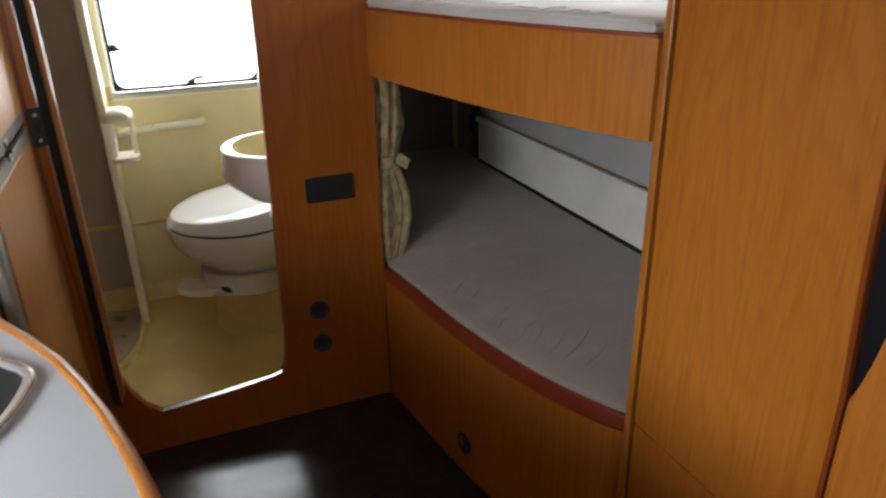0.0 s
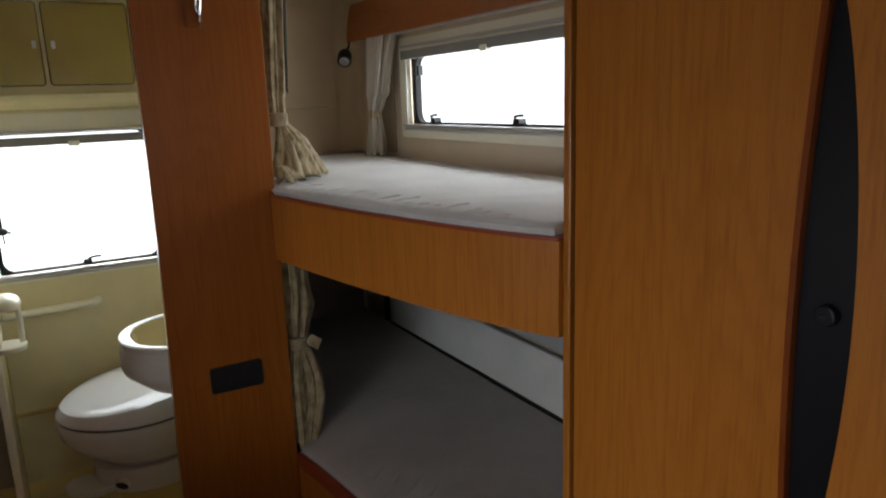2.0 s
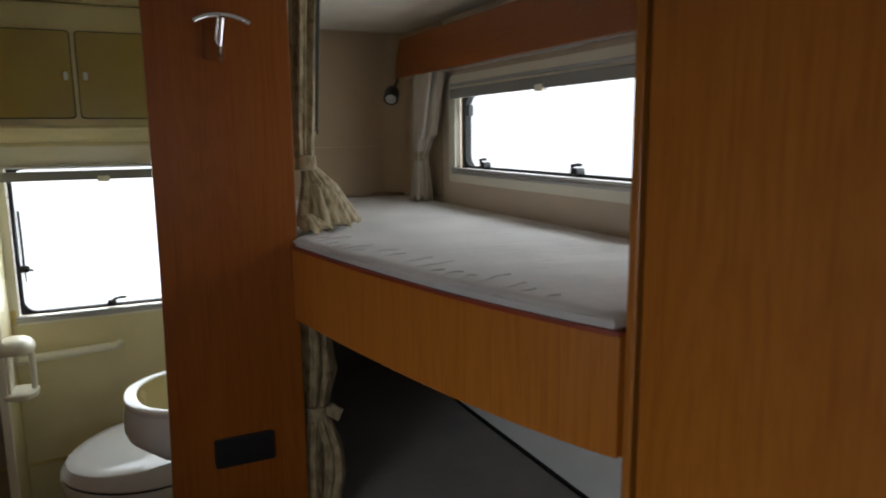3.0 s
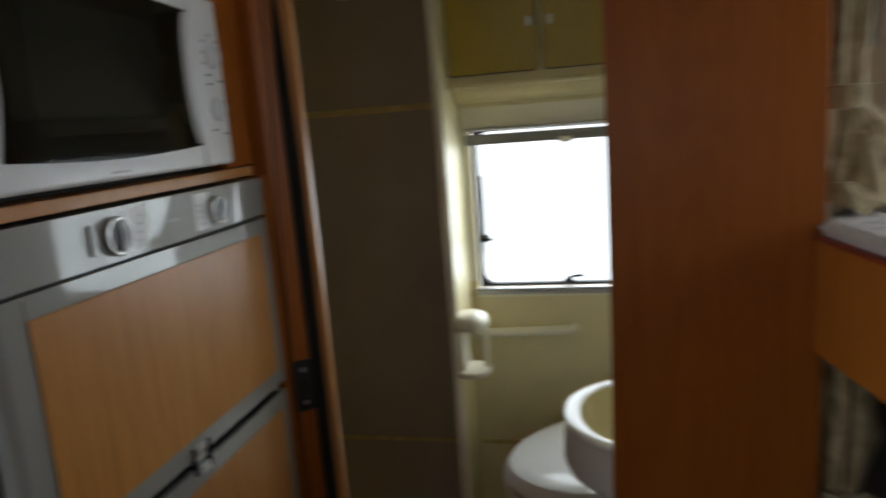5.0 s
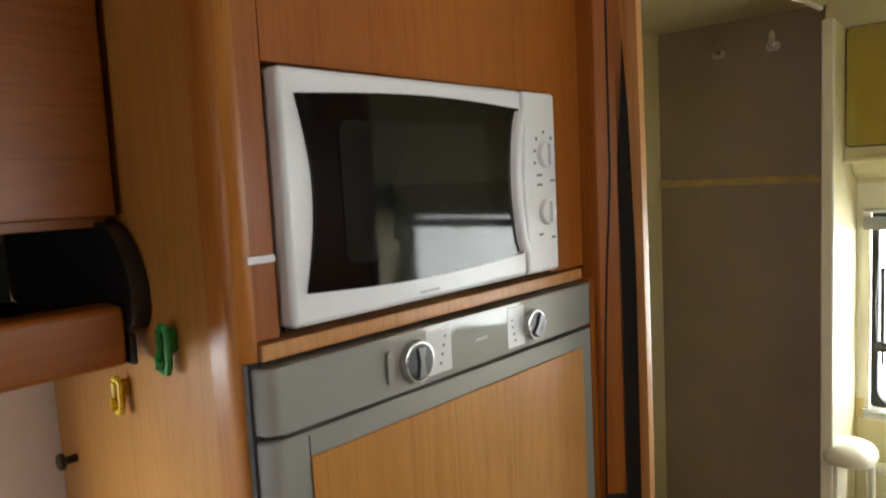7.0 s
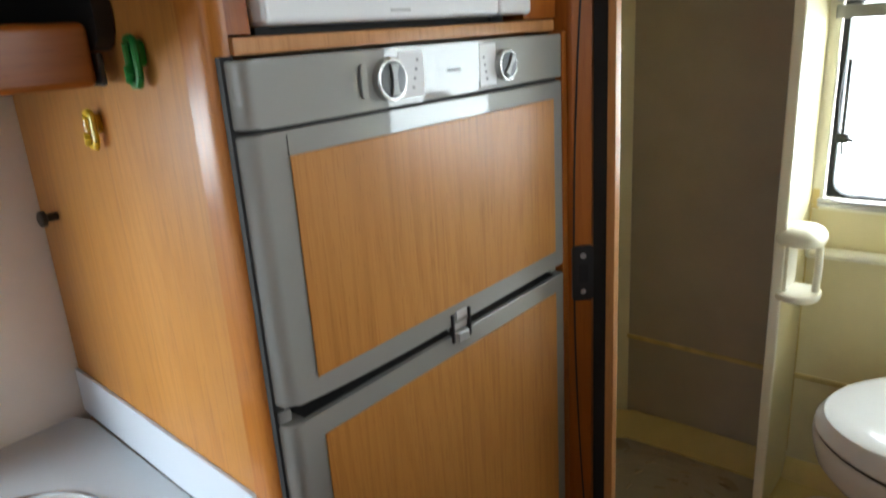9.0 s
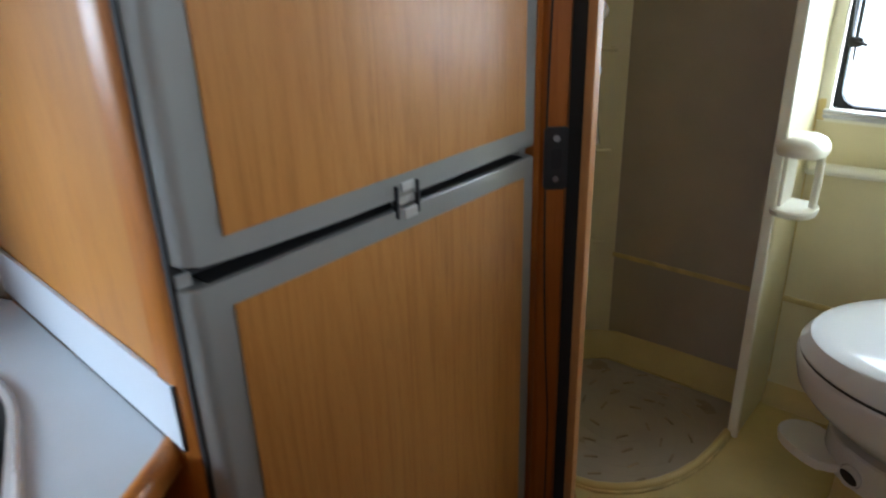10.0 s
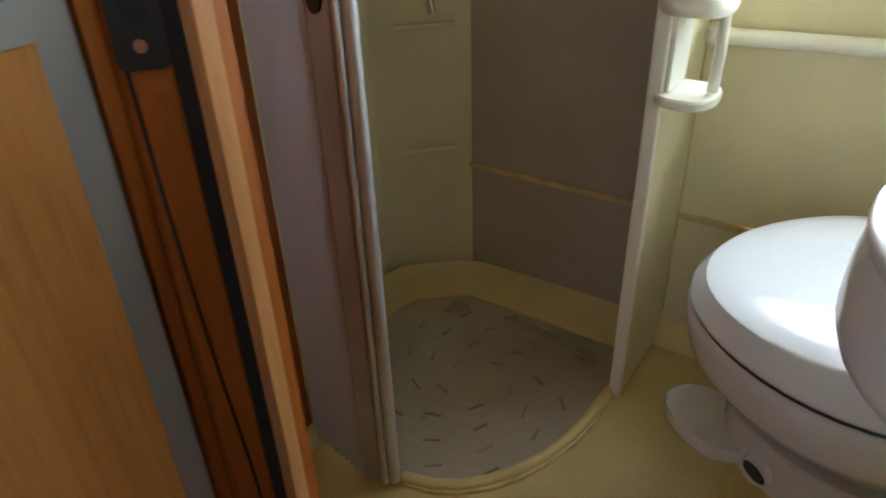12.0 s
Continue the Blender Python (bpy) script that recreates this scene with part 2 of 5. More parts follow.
def link_mesh(name, bm, material, smooth=None):
    bmesh.ops.recalc_face_normals(bm, faces=bm.faces)
    me = bpy.data.meshes.new(name)
    bm.to_mesh(me)
    bm.free()
    me.materials.append(material)
    ob = new(name, me)
    if smooth is not None:
        me.shade_smooth()
        me.set_sharp_from_angle(angle=radians(smooth))
        if len(me.polygons) < 300:
            flat = ob.modifiers.new("flat_faces", "WEIGHTED_NORMAL")
            flat.keep_sharp = True
    return ob


def thing(name, base, label, category, group=""):
    ob = new(name)
    ob.empty_display_size = 0.05
    ob.matrix_basis = Matrix.Translation(base)
    return tagged(ob, label, category, group)


def part(name, bm, material, parent, label="", smooth=40):
    ob = link_mesh(name, bm, material, smooth)
    ob.parent = parent
    root = parent.parent if parent.parent else parent
    if parent.parent:
        ob.matrix_parent_inverse = Matrix.Identity(4)
    else:
        ob.matrix_parent_inverse = root.matrix_basis.inverted()
    return tagged(ob, label)


def solo(name, bm, material, label="", category="", kind="", smooth=40):
    return tagged(link_mesh(name, bm, material, smooth), label, category, "", kind)


def box(lo, hi, b=0.003, seg=2, bm=None):
    own = bmesh.new()
    bmesh.ops.create_cube(own, size=1)
    for v in own.verts:
        v.co = Vector([lo[i] + (v.co[i] + 0.5) * (hi[i] - lo[i]) for i in range(3)])
    if b:
        bmesh.ops.bevel(own, geom=own.edges[:], offset=b, segments=seg, affect="EDGES", profile=0.5)
    return own if bm is None else join(bm, own)


def join(bm, other):
    me = bpy.data.meshes.new("tmp")
    other.to_mesh(me)
    other.free()
    bm.from_mesh(me)
    bpy.data.meshes.remove(me)
    return bm


def at_axis(axis, a, u, v):
    return {"x": (a, u, v), "y": (u, a, v), "z": (u, v, a)}[axis]


def slab(poly, axis, a0, a1, b=0.0, seg=2):
    """A flat outline (u, v), thick from a0 to a1 along the axis."""
    bm = bmesh.new()
    vs = [[bm.verts.new(at_axis(axis, a, u, v)) for u, v in poly] for a in (a0, a1)]
    n = len(poly)
    caps = [bm.faces.new(vs[0]), bm.faces.new(vs[1][::-1])]
    for i in range(n):
        bm.faces.new((vs[0][i], vs[1][i], vs[1][(i + 1) % n], vs[0][(i + 1) % n]))
    if b:
        rim = {e for f in caps for e in f.edges}
        bmesh.ops.bevel(bm, geom=list(rim), offset=b, segments=seg, affect="EDGES", profile=0.5)
    return bm


def rrect(u0, v0, u1, v1, r, n=6):
    pts = []
    for cu, cv, a in ((u1 - r, v1 - r, 0), (u0 + r, v1 - r, 90), (u0 + r, v0 + r, 180), (u1 - r, v0 + r, 270)):
        for k in range(n + 1):
            t = radians(a + 90 * k / n)
            pts.append((cu + r * math.cos(t), cv + r * math.sin(t)))
    return pts


def ring(outer, inner, axis, a0, a1, b=0.0):
    """A frame between two outlines of the same count of points."""
    bm = bmesh.new()
    n = len(outer)
    vs = {(w, a): [bm.verts.new(at_axis(axis, a, u, v)) for u, v in loop] for w, loop in (("o", outer), ("i", inner)) for a in (a0, a1)}
    for i in range(n):
        j = (i + 1) % n
        for p, q in ((("o", a0), ("o", a1)), (("o", a1), ("i", a1)), (("i", a1), ("i", a0)), (("i", a0), ("o", a0))):
            bm.faces.new((vs[p][i], vs[q][i], vs[q][j], vs[p][j]))
    if b:
        rim = [e for e in bm.edges if len(e.link_faces) == 2 and e.calc_face_angle(0) > 1.2]
        bmesh.ops.bevel(bm, geom=rim, offset=b, segments=2, affect="EDGES", profile=0.5)
    return bm


def loft(loops, cap0=True, cap1=True, closed=True):
    bm = bmesh.new()
    rows = [[bm.verts.new(p) for p in loop] for loop in loops]
    n = len(rows[0])
    for a, c in zip(rows, rows[1:]):
        for i in range(n if closed else n - 1):
            j = (i + 1) % n
            bm.faces.new((a[i], a[j], c[j], c[i]))
    if cap0:
        bm.faces.new(rows[0][::-1])
    if cap1:
        bm.faces.new(rows[-1])
    return bm


def oval(cx, cy, z, ax, ay, n=40, power=2.0, turn=0.0):
    out = []
    for k in range(n):
        t = 2 * math.pi * k / n
        c, s = math.cos(t), math.sin(t)
        u = ax * math.copysign(abs(c) ** (2 / power), c)
        v = ay * math.copysign(abs(s) ** (2 / power), s)
        out.append((cx + u * math.cos(turn) - v * math.sin(turn), cy + u * math.sin(turn) + v * math.cos(turn), z))
    return out


def tube(path, r, n=10):
    path = [Vector(p) for p in path]
    loops = []
    for i, p in enumerate(path):
        d = (path[min(i + 1, len(path) - 1)] - path[max(i - 1, 0)]).normalized()
        side = d.cross(Vector((0, 0, 1)) if abs(d.z) < 0.9 else Vector((1, 0, 0))).normalized()
        up = side.cross(d)
        loops.append([p + r * (math.cos(2 * math.pi * k / n) * side + math.sin(2 * math.pi * k / n) * up) for k in range(n)])
    return loft(loops)


def disc(centre, axis, r, depth, n=32, b=0.0):
    """A round plate; its front lies depth along the axis from the centre."""
    i = "xyz".index(axis)
    u, v = [c for k, c in enumerate(centre) if k != i]
    return slab([(u + r * math.cos(2 * math.pi * k / n), v + r * math.sin(2 * math.pi * k / n)) for k in range(n)], axis, centre[i], centre[i] + depth, b)


def cut_round(poly, r, n=6):
    """Rounds the corners of an outline."""
    out, m = [], len(poly)
    for i in range(m):
        p, a, c = Vector(poly[i]), Vector(poly[i - 1]), Vector(poly[(i + 1) % m])
        k = min(r, (a - p).length * 0.45, (c - p).length * 0.45)
        s, e = p + (a - p).normalized() * k, p + (c - p).normalized() * k
        for j in range(n + 1):
            t = j / n
            out.append(tuple((1 - t) ** 2 * s + 2 * t * (1 - t) * p + t * t * e))
    return out


def wall_with_hole(axis, a0, a1, u0, u1, v0, v1, hole=None):
    """A wall as butted blocks round one opening."""
    if hole is None:
        return slab([(u0, v0), (u1, v0), (u1, v1), (u0, v1)], axis, a0, a1)
    h0, k0, h1, k1 = hole
    return ring([(u0, v0), (u1, v0), (u1, v1), (u0, v1)], [(h0, k0), (h1, k0), (h1, k1), (h0, k1)], axis, a0, a1)


# ---- the setting ----
XL, XR, YB, YF, TOP = -0.60, 1.64, 3.10, -2.10, 1.95
solo("ground", slab([(-400, -400), (400, -400), (400, 400), (-400, 400)], "z", -0.62, -0.60), ASPHALT, "grey asphalt ground outside", "ground", "structure", None)
OVERCAST = glow("overcast_sky", (0.95, 0.98, 1.0), SKY_GLOW)
solo("backdrop_rear", slab([(-9, -0.55), (4.03, -0.55), (4.03, 9), (-9, 9)], "y", 5.2, 5.22), OVERCAST, "bright overcast sky behind the vehicle", "sky", "structure", None)
solo("backdrop_side", slab([(-4, -0.55), (5.199, -0.55), (5.199, 7), (-4, 7)], "x", 4.0, 4.02), OVERCAST, "bright overcast sky beside the vehicle", "sky", "structure", None)
solo("floor", slab([(XL - 0.05, YF - 0.05), (XR + 0.05, YF - 0.05), (XR + 0.05, YB + 0.05), (XL - 0.05, YB + 0.05)], "z", -0.11, -0.05), FLOOR, "dark brown glossy vinyl floor", "floor", "structure", None)
solo("ceiling", slab([(XL - 0.05, YF - 0.05), (XR + 0.05, YF - 0.05), (XR + 0.05, YB + 0.05), (XL - 0.05, YB + 0.05)], "z", TOP, TOP + 0.05), CEILING, "pale lined ceiling", "ceiling", "structure", None)
solo("wall_left", wall_with_hole("x", XL - 0.05, XL, YF, YB, -0.05, TOP, (-0.05, 0.92, 1.06, 1.335)), KITCHEN_WALL, "cream side wall behind the kitchen", "wall", "structure", None)
solo("wall_right", wall_with_hole("x", XR, XR + 0.05, YF, YB, -0.05, TOP, (1.24, 1.372, 2.60, 1.66)), BEIGE_WALL, "beige lined side wall by the bunks", "wall", "structure", None)
solo("wall_rear", wall_with_hole("y", YB, YB + 0.05, XL - 0.05, XR + 0.05, -0.05, TOP, (0.15, 0.870, 0.74, 1.407)), BEIGE_WALL, "rear wall of the vehicle", "wall", "structure", None)
solo("wall_front", wall_with_hole("y", YF - 0.05, YF, XL - 0.05, XR + 0.05, -0.05, TOP, (0.05, 1.0, 1.45, 1.7)), KITCHEN_WALL, "cream wall at the front end", "wall", "structure", None)

# ---- the partition with the washroom doorway ----
Y0, FZ = 1.995, -0.05
doorway = [(0.036, TOP - 0.02), (0.036, 1.2), (0.040, 0.44), (0.060, 0.25), (0.090, 0.175), (0.120, 0.115), (0.165, 0.080),
           (0.353, 0.097), (0.500, 0.113), (0.535, 0.122), (0.552, 0.16), (0.557, 0.26), (0.558, 0.48), (0.566, 0.75),
           (0.571, 1.04), (0.572, 1.21), (0.573, 1.55), (0.574, 1.80), (0.574, TOP - 0.02)]
outline = [(0.0, TOP - 0.004), (0.0, FZ), (0.893, FZ), (0.898, TOP - 0.004)] + [(0.575, TOP - 0.004)] + doorway[::-1] + [(0.036, TOP - 0.004)]
solo("wall_washroom", slab(outline, "y", Y0, Y0 + 0.028, 0.004), CHERRY, "reddish cherry veneer wall round the washroom doorway", "wall", "structure", 30)
sill = [(x, z) for x, z in doorway if z < 0.125 and 0.15 < x < 0.54]
solo("trim_threshold", loft([[(x, y, z + h) for y, h in ((Y0 + 0.003, 0.0005), (Y0 + 0.003, 0.003), (Y0 + 0.022, 0.003), (Y0 + 0.022, 0.0005))] for x, z in sill]), STEEL, "bright metal threshold strip of the doorway", "trim", "structure", 30)
# jamb beside the fridge
jamb = [(-0.05, 1.944), (0.004, 1.944), (0.012, 1.946), (0.034, 1.968), (0.036, Y0 - 0.001), (-0.05, Y0 - 0.001)]
solo("trim_jamb", slab(jamb, "z", FZ, TOP - 0.004), CHERRY, "cherry veneer door jamb beside the fridge", "trim", "structure", 30)
seal = [(0.040, 0.17), (0.062, 0.15), (0.062, 1.40), (0.055, 1.62), (0.047, 1.74), (0.036, 1.55)]
solo("trim_seal", slab(seal, "y", 1.967, 1.985), RUBBER, "black rubber seal along the door jamb", "trim", "structure", 30)
edge = [(0.062, 0.16), (0.078, 0.20), (0.076, 1.2), (0.073, 1.60), (0.069, TOP - 0.01), (0.047, TOP - 0.01), (0.047, 1.74), (0.055, 1.62), (0.062, 1.40)]
solo("trim_edge", slab(edge, "y", 1.964, 1.980, 0.002), TAN, "pale worn wooden edge of the doorway", "trim", "structure", 30)
def on_jamb(u, out, z):
    """A place on the slanted jamb: u along it, out from it."""
    d, n = Vector((0.707, 0.707, 0)), Vector((0.707, -0.707, 0))
    return Vector((0.023, 1.957, z)) + d * u + n * out


bow = [on_jamb(-0.0145 + 0.013 * min(1.4, ((z - 1.02) / 0.42) ** 2), 0.0004, z) for z in [FZ + 0.01 + k * (TOP - 0.03 - FZ) / 40 for k in range(41)]]
solo("trim_groove", tube(bow, 0.0016, 6), RUBBER, "dark bowed seam along the door jamb", "trim", "structure", 30)
plate = thing("latch_plate", (0.02, 1.957, 0.94), "black strike plate screwed to the door jamb", "latch plate")


part("plate", loft([[on_jamb(u, o, z) for u, z in rrect(-0.018, 0.940, 0.018, 1.036, 0.006, 3)] for o in (-0.001, 0.004)]), BLACK, plate)
for z in (0.957, 1.019):
    part("screw", loft([[on_jamb(0.005 * math.cos(a * 0.524), o, z + 0.005 * math.sin(a * 0.524)) for a in range(12)] for o in (0.004, 0.006)]), STEEL, plate)
part("recess", loft([[on_jamb(u, o, z) for u, z in rrect(-0.008, 0.972, 0.008, 1.004, 0.004, 3)] for o in (0.0042, 0.0052)]), RUBBER, plate)

# wall between washroom and bunks
solo("wall_bunk_side", box((0.876, Y0 + 0.029, FZ), (0.892, YB, TOP - 0.004), 0), BEIGE_WALL, "partition between washroom and bunks", "wall", "structure", None)

# ---- bunks ----


def bunk_x(y, low):
    s = (Y0 - y) / 1.0
    return 0.902 - 0.0088 * max(0.0, 1 - 8 * s) + 0.10 * s + 0.02 * s * s + 0.12 * s ** 4 if low else 0.880 + 0.15 * s + 0.03 * s * s + 0.055 * s ** 4


YS = [Y0 - 0.002 - k * (Y0 - 1.022) / 24 for k in range(25)]


def curved_panel(low, z0, z1, thick, out=0.0, b=0.003):
    front = [(bunk_x(y, low) - out, y) for y in YS]
    back = [(x + thick, y) for x, y in front]
    return slab(front + back[::-1], "z", z0, z1, b)


upper = thing("upper_bunk", (1.2, 1.5, 1.02), "upper bunk with a bowed honey veneer front board", "bunk bed", "bunks")
part("front_board", curved_panel(False, 1.040, 1.220, 0.022), HONEY, upper, "bowed honey veneer board")
part("red_edging", curved_panel(False, 1.220, 1.227, 0.03, 0.003), RED_EDGE, upper, "dark red edging strip")
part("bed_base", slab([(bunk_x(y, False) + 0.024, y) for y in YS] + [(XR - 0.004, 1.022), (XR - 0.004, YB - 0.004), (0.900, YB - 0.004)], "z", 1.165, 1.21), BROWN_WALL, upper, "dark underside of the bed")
lower = thing("lower_bunk", (1.2, 1.5, FZ), "lower bunk on a bowed honey veneer base", "bunk bed", "bunks")
part("base_panel", curved_panel(True, FZ, 0.390, 0.022), HONEY, lower, "bowed honey veneer panel")
part("red_edging", curved_panel(True, 0.390, 0.434, 0.03, 0.004, 0.008), RED_EDGE, lower, "dark red edging board")
part("bed_base", slab([(bunk_x(y, True) + 0.026, y) for y in YS] + [(XR - 0.006, 1.022), (XR - 0.006, YB - 0.006), (0.900, YB - 0.006)], "z", 0.36, 0.388), BROWN_WALL, lower)
vent = thing("floor_vent", (0.95, 1.52, 0.02), "small dark oval air vent in the bunk base", "vent")
vx = bunk_x(1.52, True)
part("vent_ring", ring([(1.52 + 0.034 * math.cos(k * 0.262), 0.055 + 0.034 * math.sin(k * 0.262)) for k in range(24)],
                       [(1.52 + 0.024 * math.cos(k * 0.262), 0.055 + 0.024 * math.sin(k * 0.262)) for k in range(24)], "x", vx - 0.006, vx + 0.008), BLACK, vent)
part("vent_grille", disc((vx - 0.001, 1.52, 0.055), "x", 0.025, 0.008, 24), RUBBER, vent)


def mattress(name, low, z0, z1, inset, material, label, swell):
    """A mattress that follows the bowed front: a soft edge, and a top that swells away from it."""
    ys = [Y0 - 0.01 - k * (Y0 - 1.04) / 20 for k in range(21)]
    front = [(bunk_x(y, low) + inset, y) for y in ys]
    wall = XR - 0.034 if low else XR - 0.012
    poly = front + [(1.34, 1.04), (wall, 1.04), (wall, 1.7), (wall, 2.4), (wall, YB - 0.03), (1.25, YB - 0.03), (0.93, YB - 0.03), (0.925, 2.5), (0.92, 2.05)]
    cx, cy = 1.26, 2.0
    levels = [(z0, 0.004), (z0 + 0.008, 0.0), (z1 - 0.016, 0.0), (z1 - 0.006, 0.004), (z1 - 0.001, 0.014), (z1, 0.05), (z1, 0.11), (z1, 0.18), (z1, 0.27), (z1, 0.4)]
    loops = []
    for z, d in levels:
        row = []
        for x, y in poly:
            w = Vector((cx - x, cy - y))
            p = Vector((x, y)) + w.normalized() * min(d, w.length * 0.95)
            lift = 0.0
            if z > z1 - 0.012:
                t = max(0.0, min(1.0, (p.x - bunk_x(min(p.y, Y0), low)) / 0.42))
                lift = swell * t * (2 - t) + 0.004 * noise.noise(Vector((p.x * 6, p.y * 4, low * 9.0)))
            row.append((p.x, p.y, z + lift))
        loops.append(row)
    m = thing(name, (1.26, 2.0, z0), label, "mattress", "bunk mattresses")
    part("cover", loft(loops), material, m, smooth=60)
    part("piping", tube([(x - 0.001, y, z1 - 0.014) for x, y in front], 0.0028, 8), material, m, "sewn piping along the front edge")
    return m


mattress("mattress", False, 1.2275, 1.254, 0.004, SHEET, "thin mattress with a pale grey cover on the upper bunk", -0.010)
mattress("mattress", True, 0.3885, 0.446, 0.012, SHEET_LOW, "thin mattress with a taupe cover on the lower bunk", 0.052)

# creases in the cover at the front edge of the upper mattress
bm = bmesh.new()
rng = random.Random(4)
for k in range(18):
    y = 1.16 + 0.045 * k + rng.uniform(-0.012, 0.012)
    x = bunk_x(y, False) + 0.016
    ln = rng.uniform(0.03, 0.11)
    join(bm, tube([(x + ln * j / 5, y + 0.35 * ln * j / 5 + 0.004 * math.sin(j * 1.3 + k), 1.2510 + 0.0020 * math.sin(math.pi * j / 5)) for j in range(6)], 0.0015, 6))
tagged(solo("sheet_creases", bm, SHEET, "creases of the mattress cover at its front edge", "bedding"), kind="stuff")

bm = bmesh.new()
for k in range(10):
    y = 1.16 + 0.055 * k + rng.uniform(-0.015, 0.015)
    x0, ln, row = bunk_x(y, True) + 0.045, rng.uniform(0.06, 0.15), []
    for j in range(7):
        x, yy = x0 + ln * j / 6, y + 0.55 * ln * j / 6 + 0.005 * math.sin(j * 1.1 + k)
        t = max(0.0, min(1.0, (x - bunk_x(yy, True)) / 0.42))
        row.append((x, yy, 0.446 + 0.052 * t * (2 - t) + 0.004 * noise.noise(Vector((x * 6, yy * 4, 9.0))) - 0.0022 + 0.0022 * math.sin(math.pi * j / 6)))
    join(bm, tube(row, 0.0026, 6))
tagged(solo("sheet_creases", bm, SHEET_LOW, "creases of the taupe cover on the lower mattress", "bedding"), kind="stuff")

# lining of the bunk recess
lining = thing("bunk_lining", (1.2, YB, 0.5), "padded beige lining round the bunk ends", "wall lining")
part("rear_pad", box((0.900, YB - 0.024, 1.255), (1.53, YB - 0.003, 1.4515), 0.002, 2), PADDING, lining)
part("rear_pad", box((0.900, YB - 0.024, 1.4525), (1.53, YB - 0.003, 1.914), 0.002, 2), PADDING, lining)
arc = [(1.53 + 0.107 * math.sin(a * math.pi / 16), YB - 0.10 + 0.085 * math.cos(a * math.pi / 16)) for a in range(9)]
part("corner_pad", loft([[(x, y, z) for x, y in arc] + [(XR - 0.002, YB - 0.002, z)] for z in (1.255, 1.914)]), PADDING, lining)
part("side_pad", box((XR - 0.012, 2.70, 1.258), (XR - 0.002, 2.998, 1.914), 0.004), PADDING, lining)
part("brown_end", box((0.900, YB - 0.02, 0.45), (XR - 0.03, YB - 0.003, 1.145), 0.004), BROWN_WALL, lining, "dark brown end of the lower bunk")
low_wall = thing("side_panel", (XR, 1.9, 0.49), "white painted panel with a ledge beside the lower bunk", "wall panel")
part("panel", box((XR - 0.030, 1.03, 0.500), (XR - 0.003, 2.80, 0.690), 0.006), WHITE_PANEL, low_wall)
part("ledge", box((XR - 0.042, 1.03, 0.670), (XR - 0.028, 2.80, 0.697), 0.005), WHITE_PANEL, low_wall)
part("upper_panel", box((XR - 0.014, 1.03, 0.700), (XR - 0.003, 3.05, 1.14), 0.003), plain("grey_wall_lining", (0.46, 0.46, 0.46), 0.6, vary=0.06), low_wall, "grey lining above the ledge")
part("seam", box((XR - 0.0335, 1.05, 0.488), (XR - 0.022, 2.80, 0.4995), 0.002), RUBBER, low_wall, "dark gap along the mattress")
strap = thing("hatch_strap", (XR, 2.80, 0.5), "black strap and buckle at the end of the lower bunk", "strap")
part("band", box((XR - 0.046, 2.802, 0.50), (XR - 0.016, 2.826, 0.86), 0.004), BLACK, strap)
part("buckle", box((XR - 0.060, 2.795, 0.62), (XR - 0.040, 2.835, 0.70), 0.006), DARK_GREY, strap)

# ---- windows ----


def window(name, axis, wall, inward, u0, v0, u1, v1, label, blind_clip, frame_w=(0.05, 0.03, 0.05, 0.09), edge_mat=IVORY, seal_in=(0.016, 0.010, 0.016, 0.012), drop=0.0):
    """A hinged caravan window: moulded frame, blind cassette, seal, pane. inward is +1 or -1 into the room."""
    w = thing(name, at_axis(axis, wall, (u0 + u1) / 2, v0), label, "window")
    tagged(w, kind="structure")
    a, c = wall + inward * 0.016, wall - inward * 0.004
    part("window_frame", ring(rrect(u0 - frame_w[0], v0 - frame_w[1], u1 + frame_w[2], v1 + frame_w[3], 0.02), rrect(u0, v0, u1, v1, 0.006), axis, min(a, c), max(a, c), 0.003), edge_mat, w, "moulded ivory window frame")
    o0, o1 = sorted((wall - inward * 0.010, wall - inward * 0.034))
    part("seal", ring(rrect(u0 + 0.001, v0 + 0.001, u1 - 0.001, v1 - 0.001, 0.008), rrect(u0 + seal_in[0], v0 + seal_in[1], u1 - seal_in[2], v1 - seal_in[3], 0.040), axis, o0, o1), RUBBER, w, "black rubber seal with round corners")
    p = part("pane", slab(rrect(u0 + 0.010, v0 + 0.006, u1 - 0.010, v1 - 0.006, 0.03), axis, wall - inward * 0.030, wall - inward * 0.034), GLASS, w)
    p.visible_shadow = False
    for k in range(2):
        b0, b1 = sorted((wall + inward * (0.017 - 0.004 * k), wall + inward * (0.024 + 0.004 * k)))
        zz = v0 - 0.020 + 0.013 * k
        part("lower_rail", box(at_axis(axis, b0, u0 - 0.012, zz), at_axis(axis, b1, u1 + 0.012, zz + 0.010), 0.002), ALUMINIUM, w)
    b0, b1 = sorted((wall + inward * 0.016, wall + inward * 0.032))
    cas = part("blind_cassette", box(at_axis(axis, b0, u0 - 0.012, v1 - 0.028 - drop), at_axis(axis, b1, u1 + 0.012, v1 + 0.006 - drop), 0.004), BAR_GREY, w, "grey roller blind bar")
    part("blind_clip", box(at_axis(axis, b0 - 0.004, blind_clip - 0.02, v1 - 0.036 - drop), at_axis(axis, b1 + 0.004, blind_clip + 0.02, v1 - 0.014 - drop), 0.004), IVORY, cas)
    part("rail", box(at_axis(axis, b0, u0 - 0.012, v1 + 0.016 - drop), at_axis(axis, b1, u1 + 0.012, v1 + 0.026 - drop), 0.003), ALUMINIUM, w)
    return w


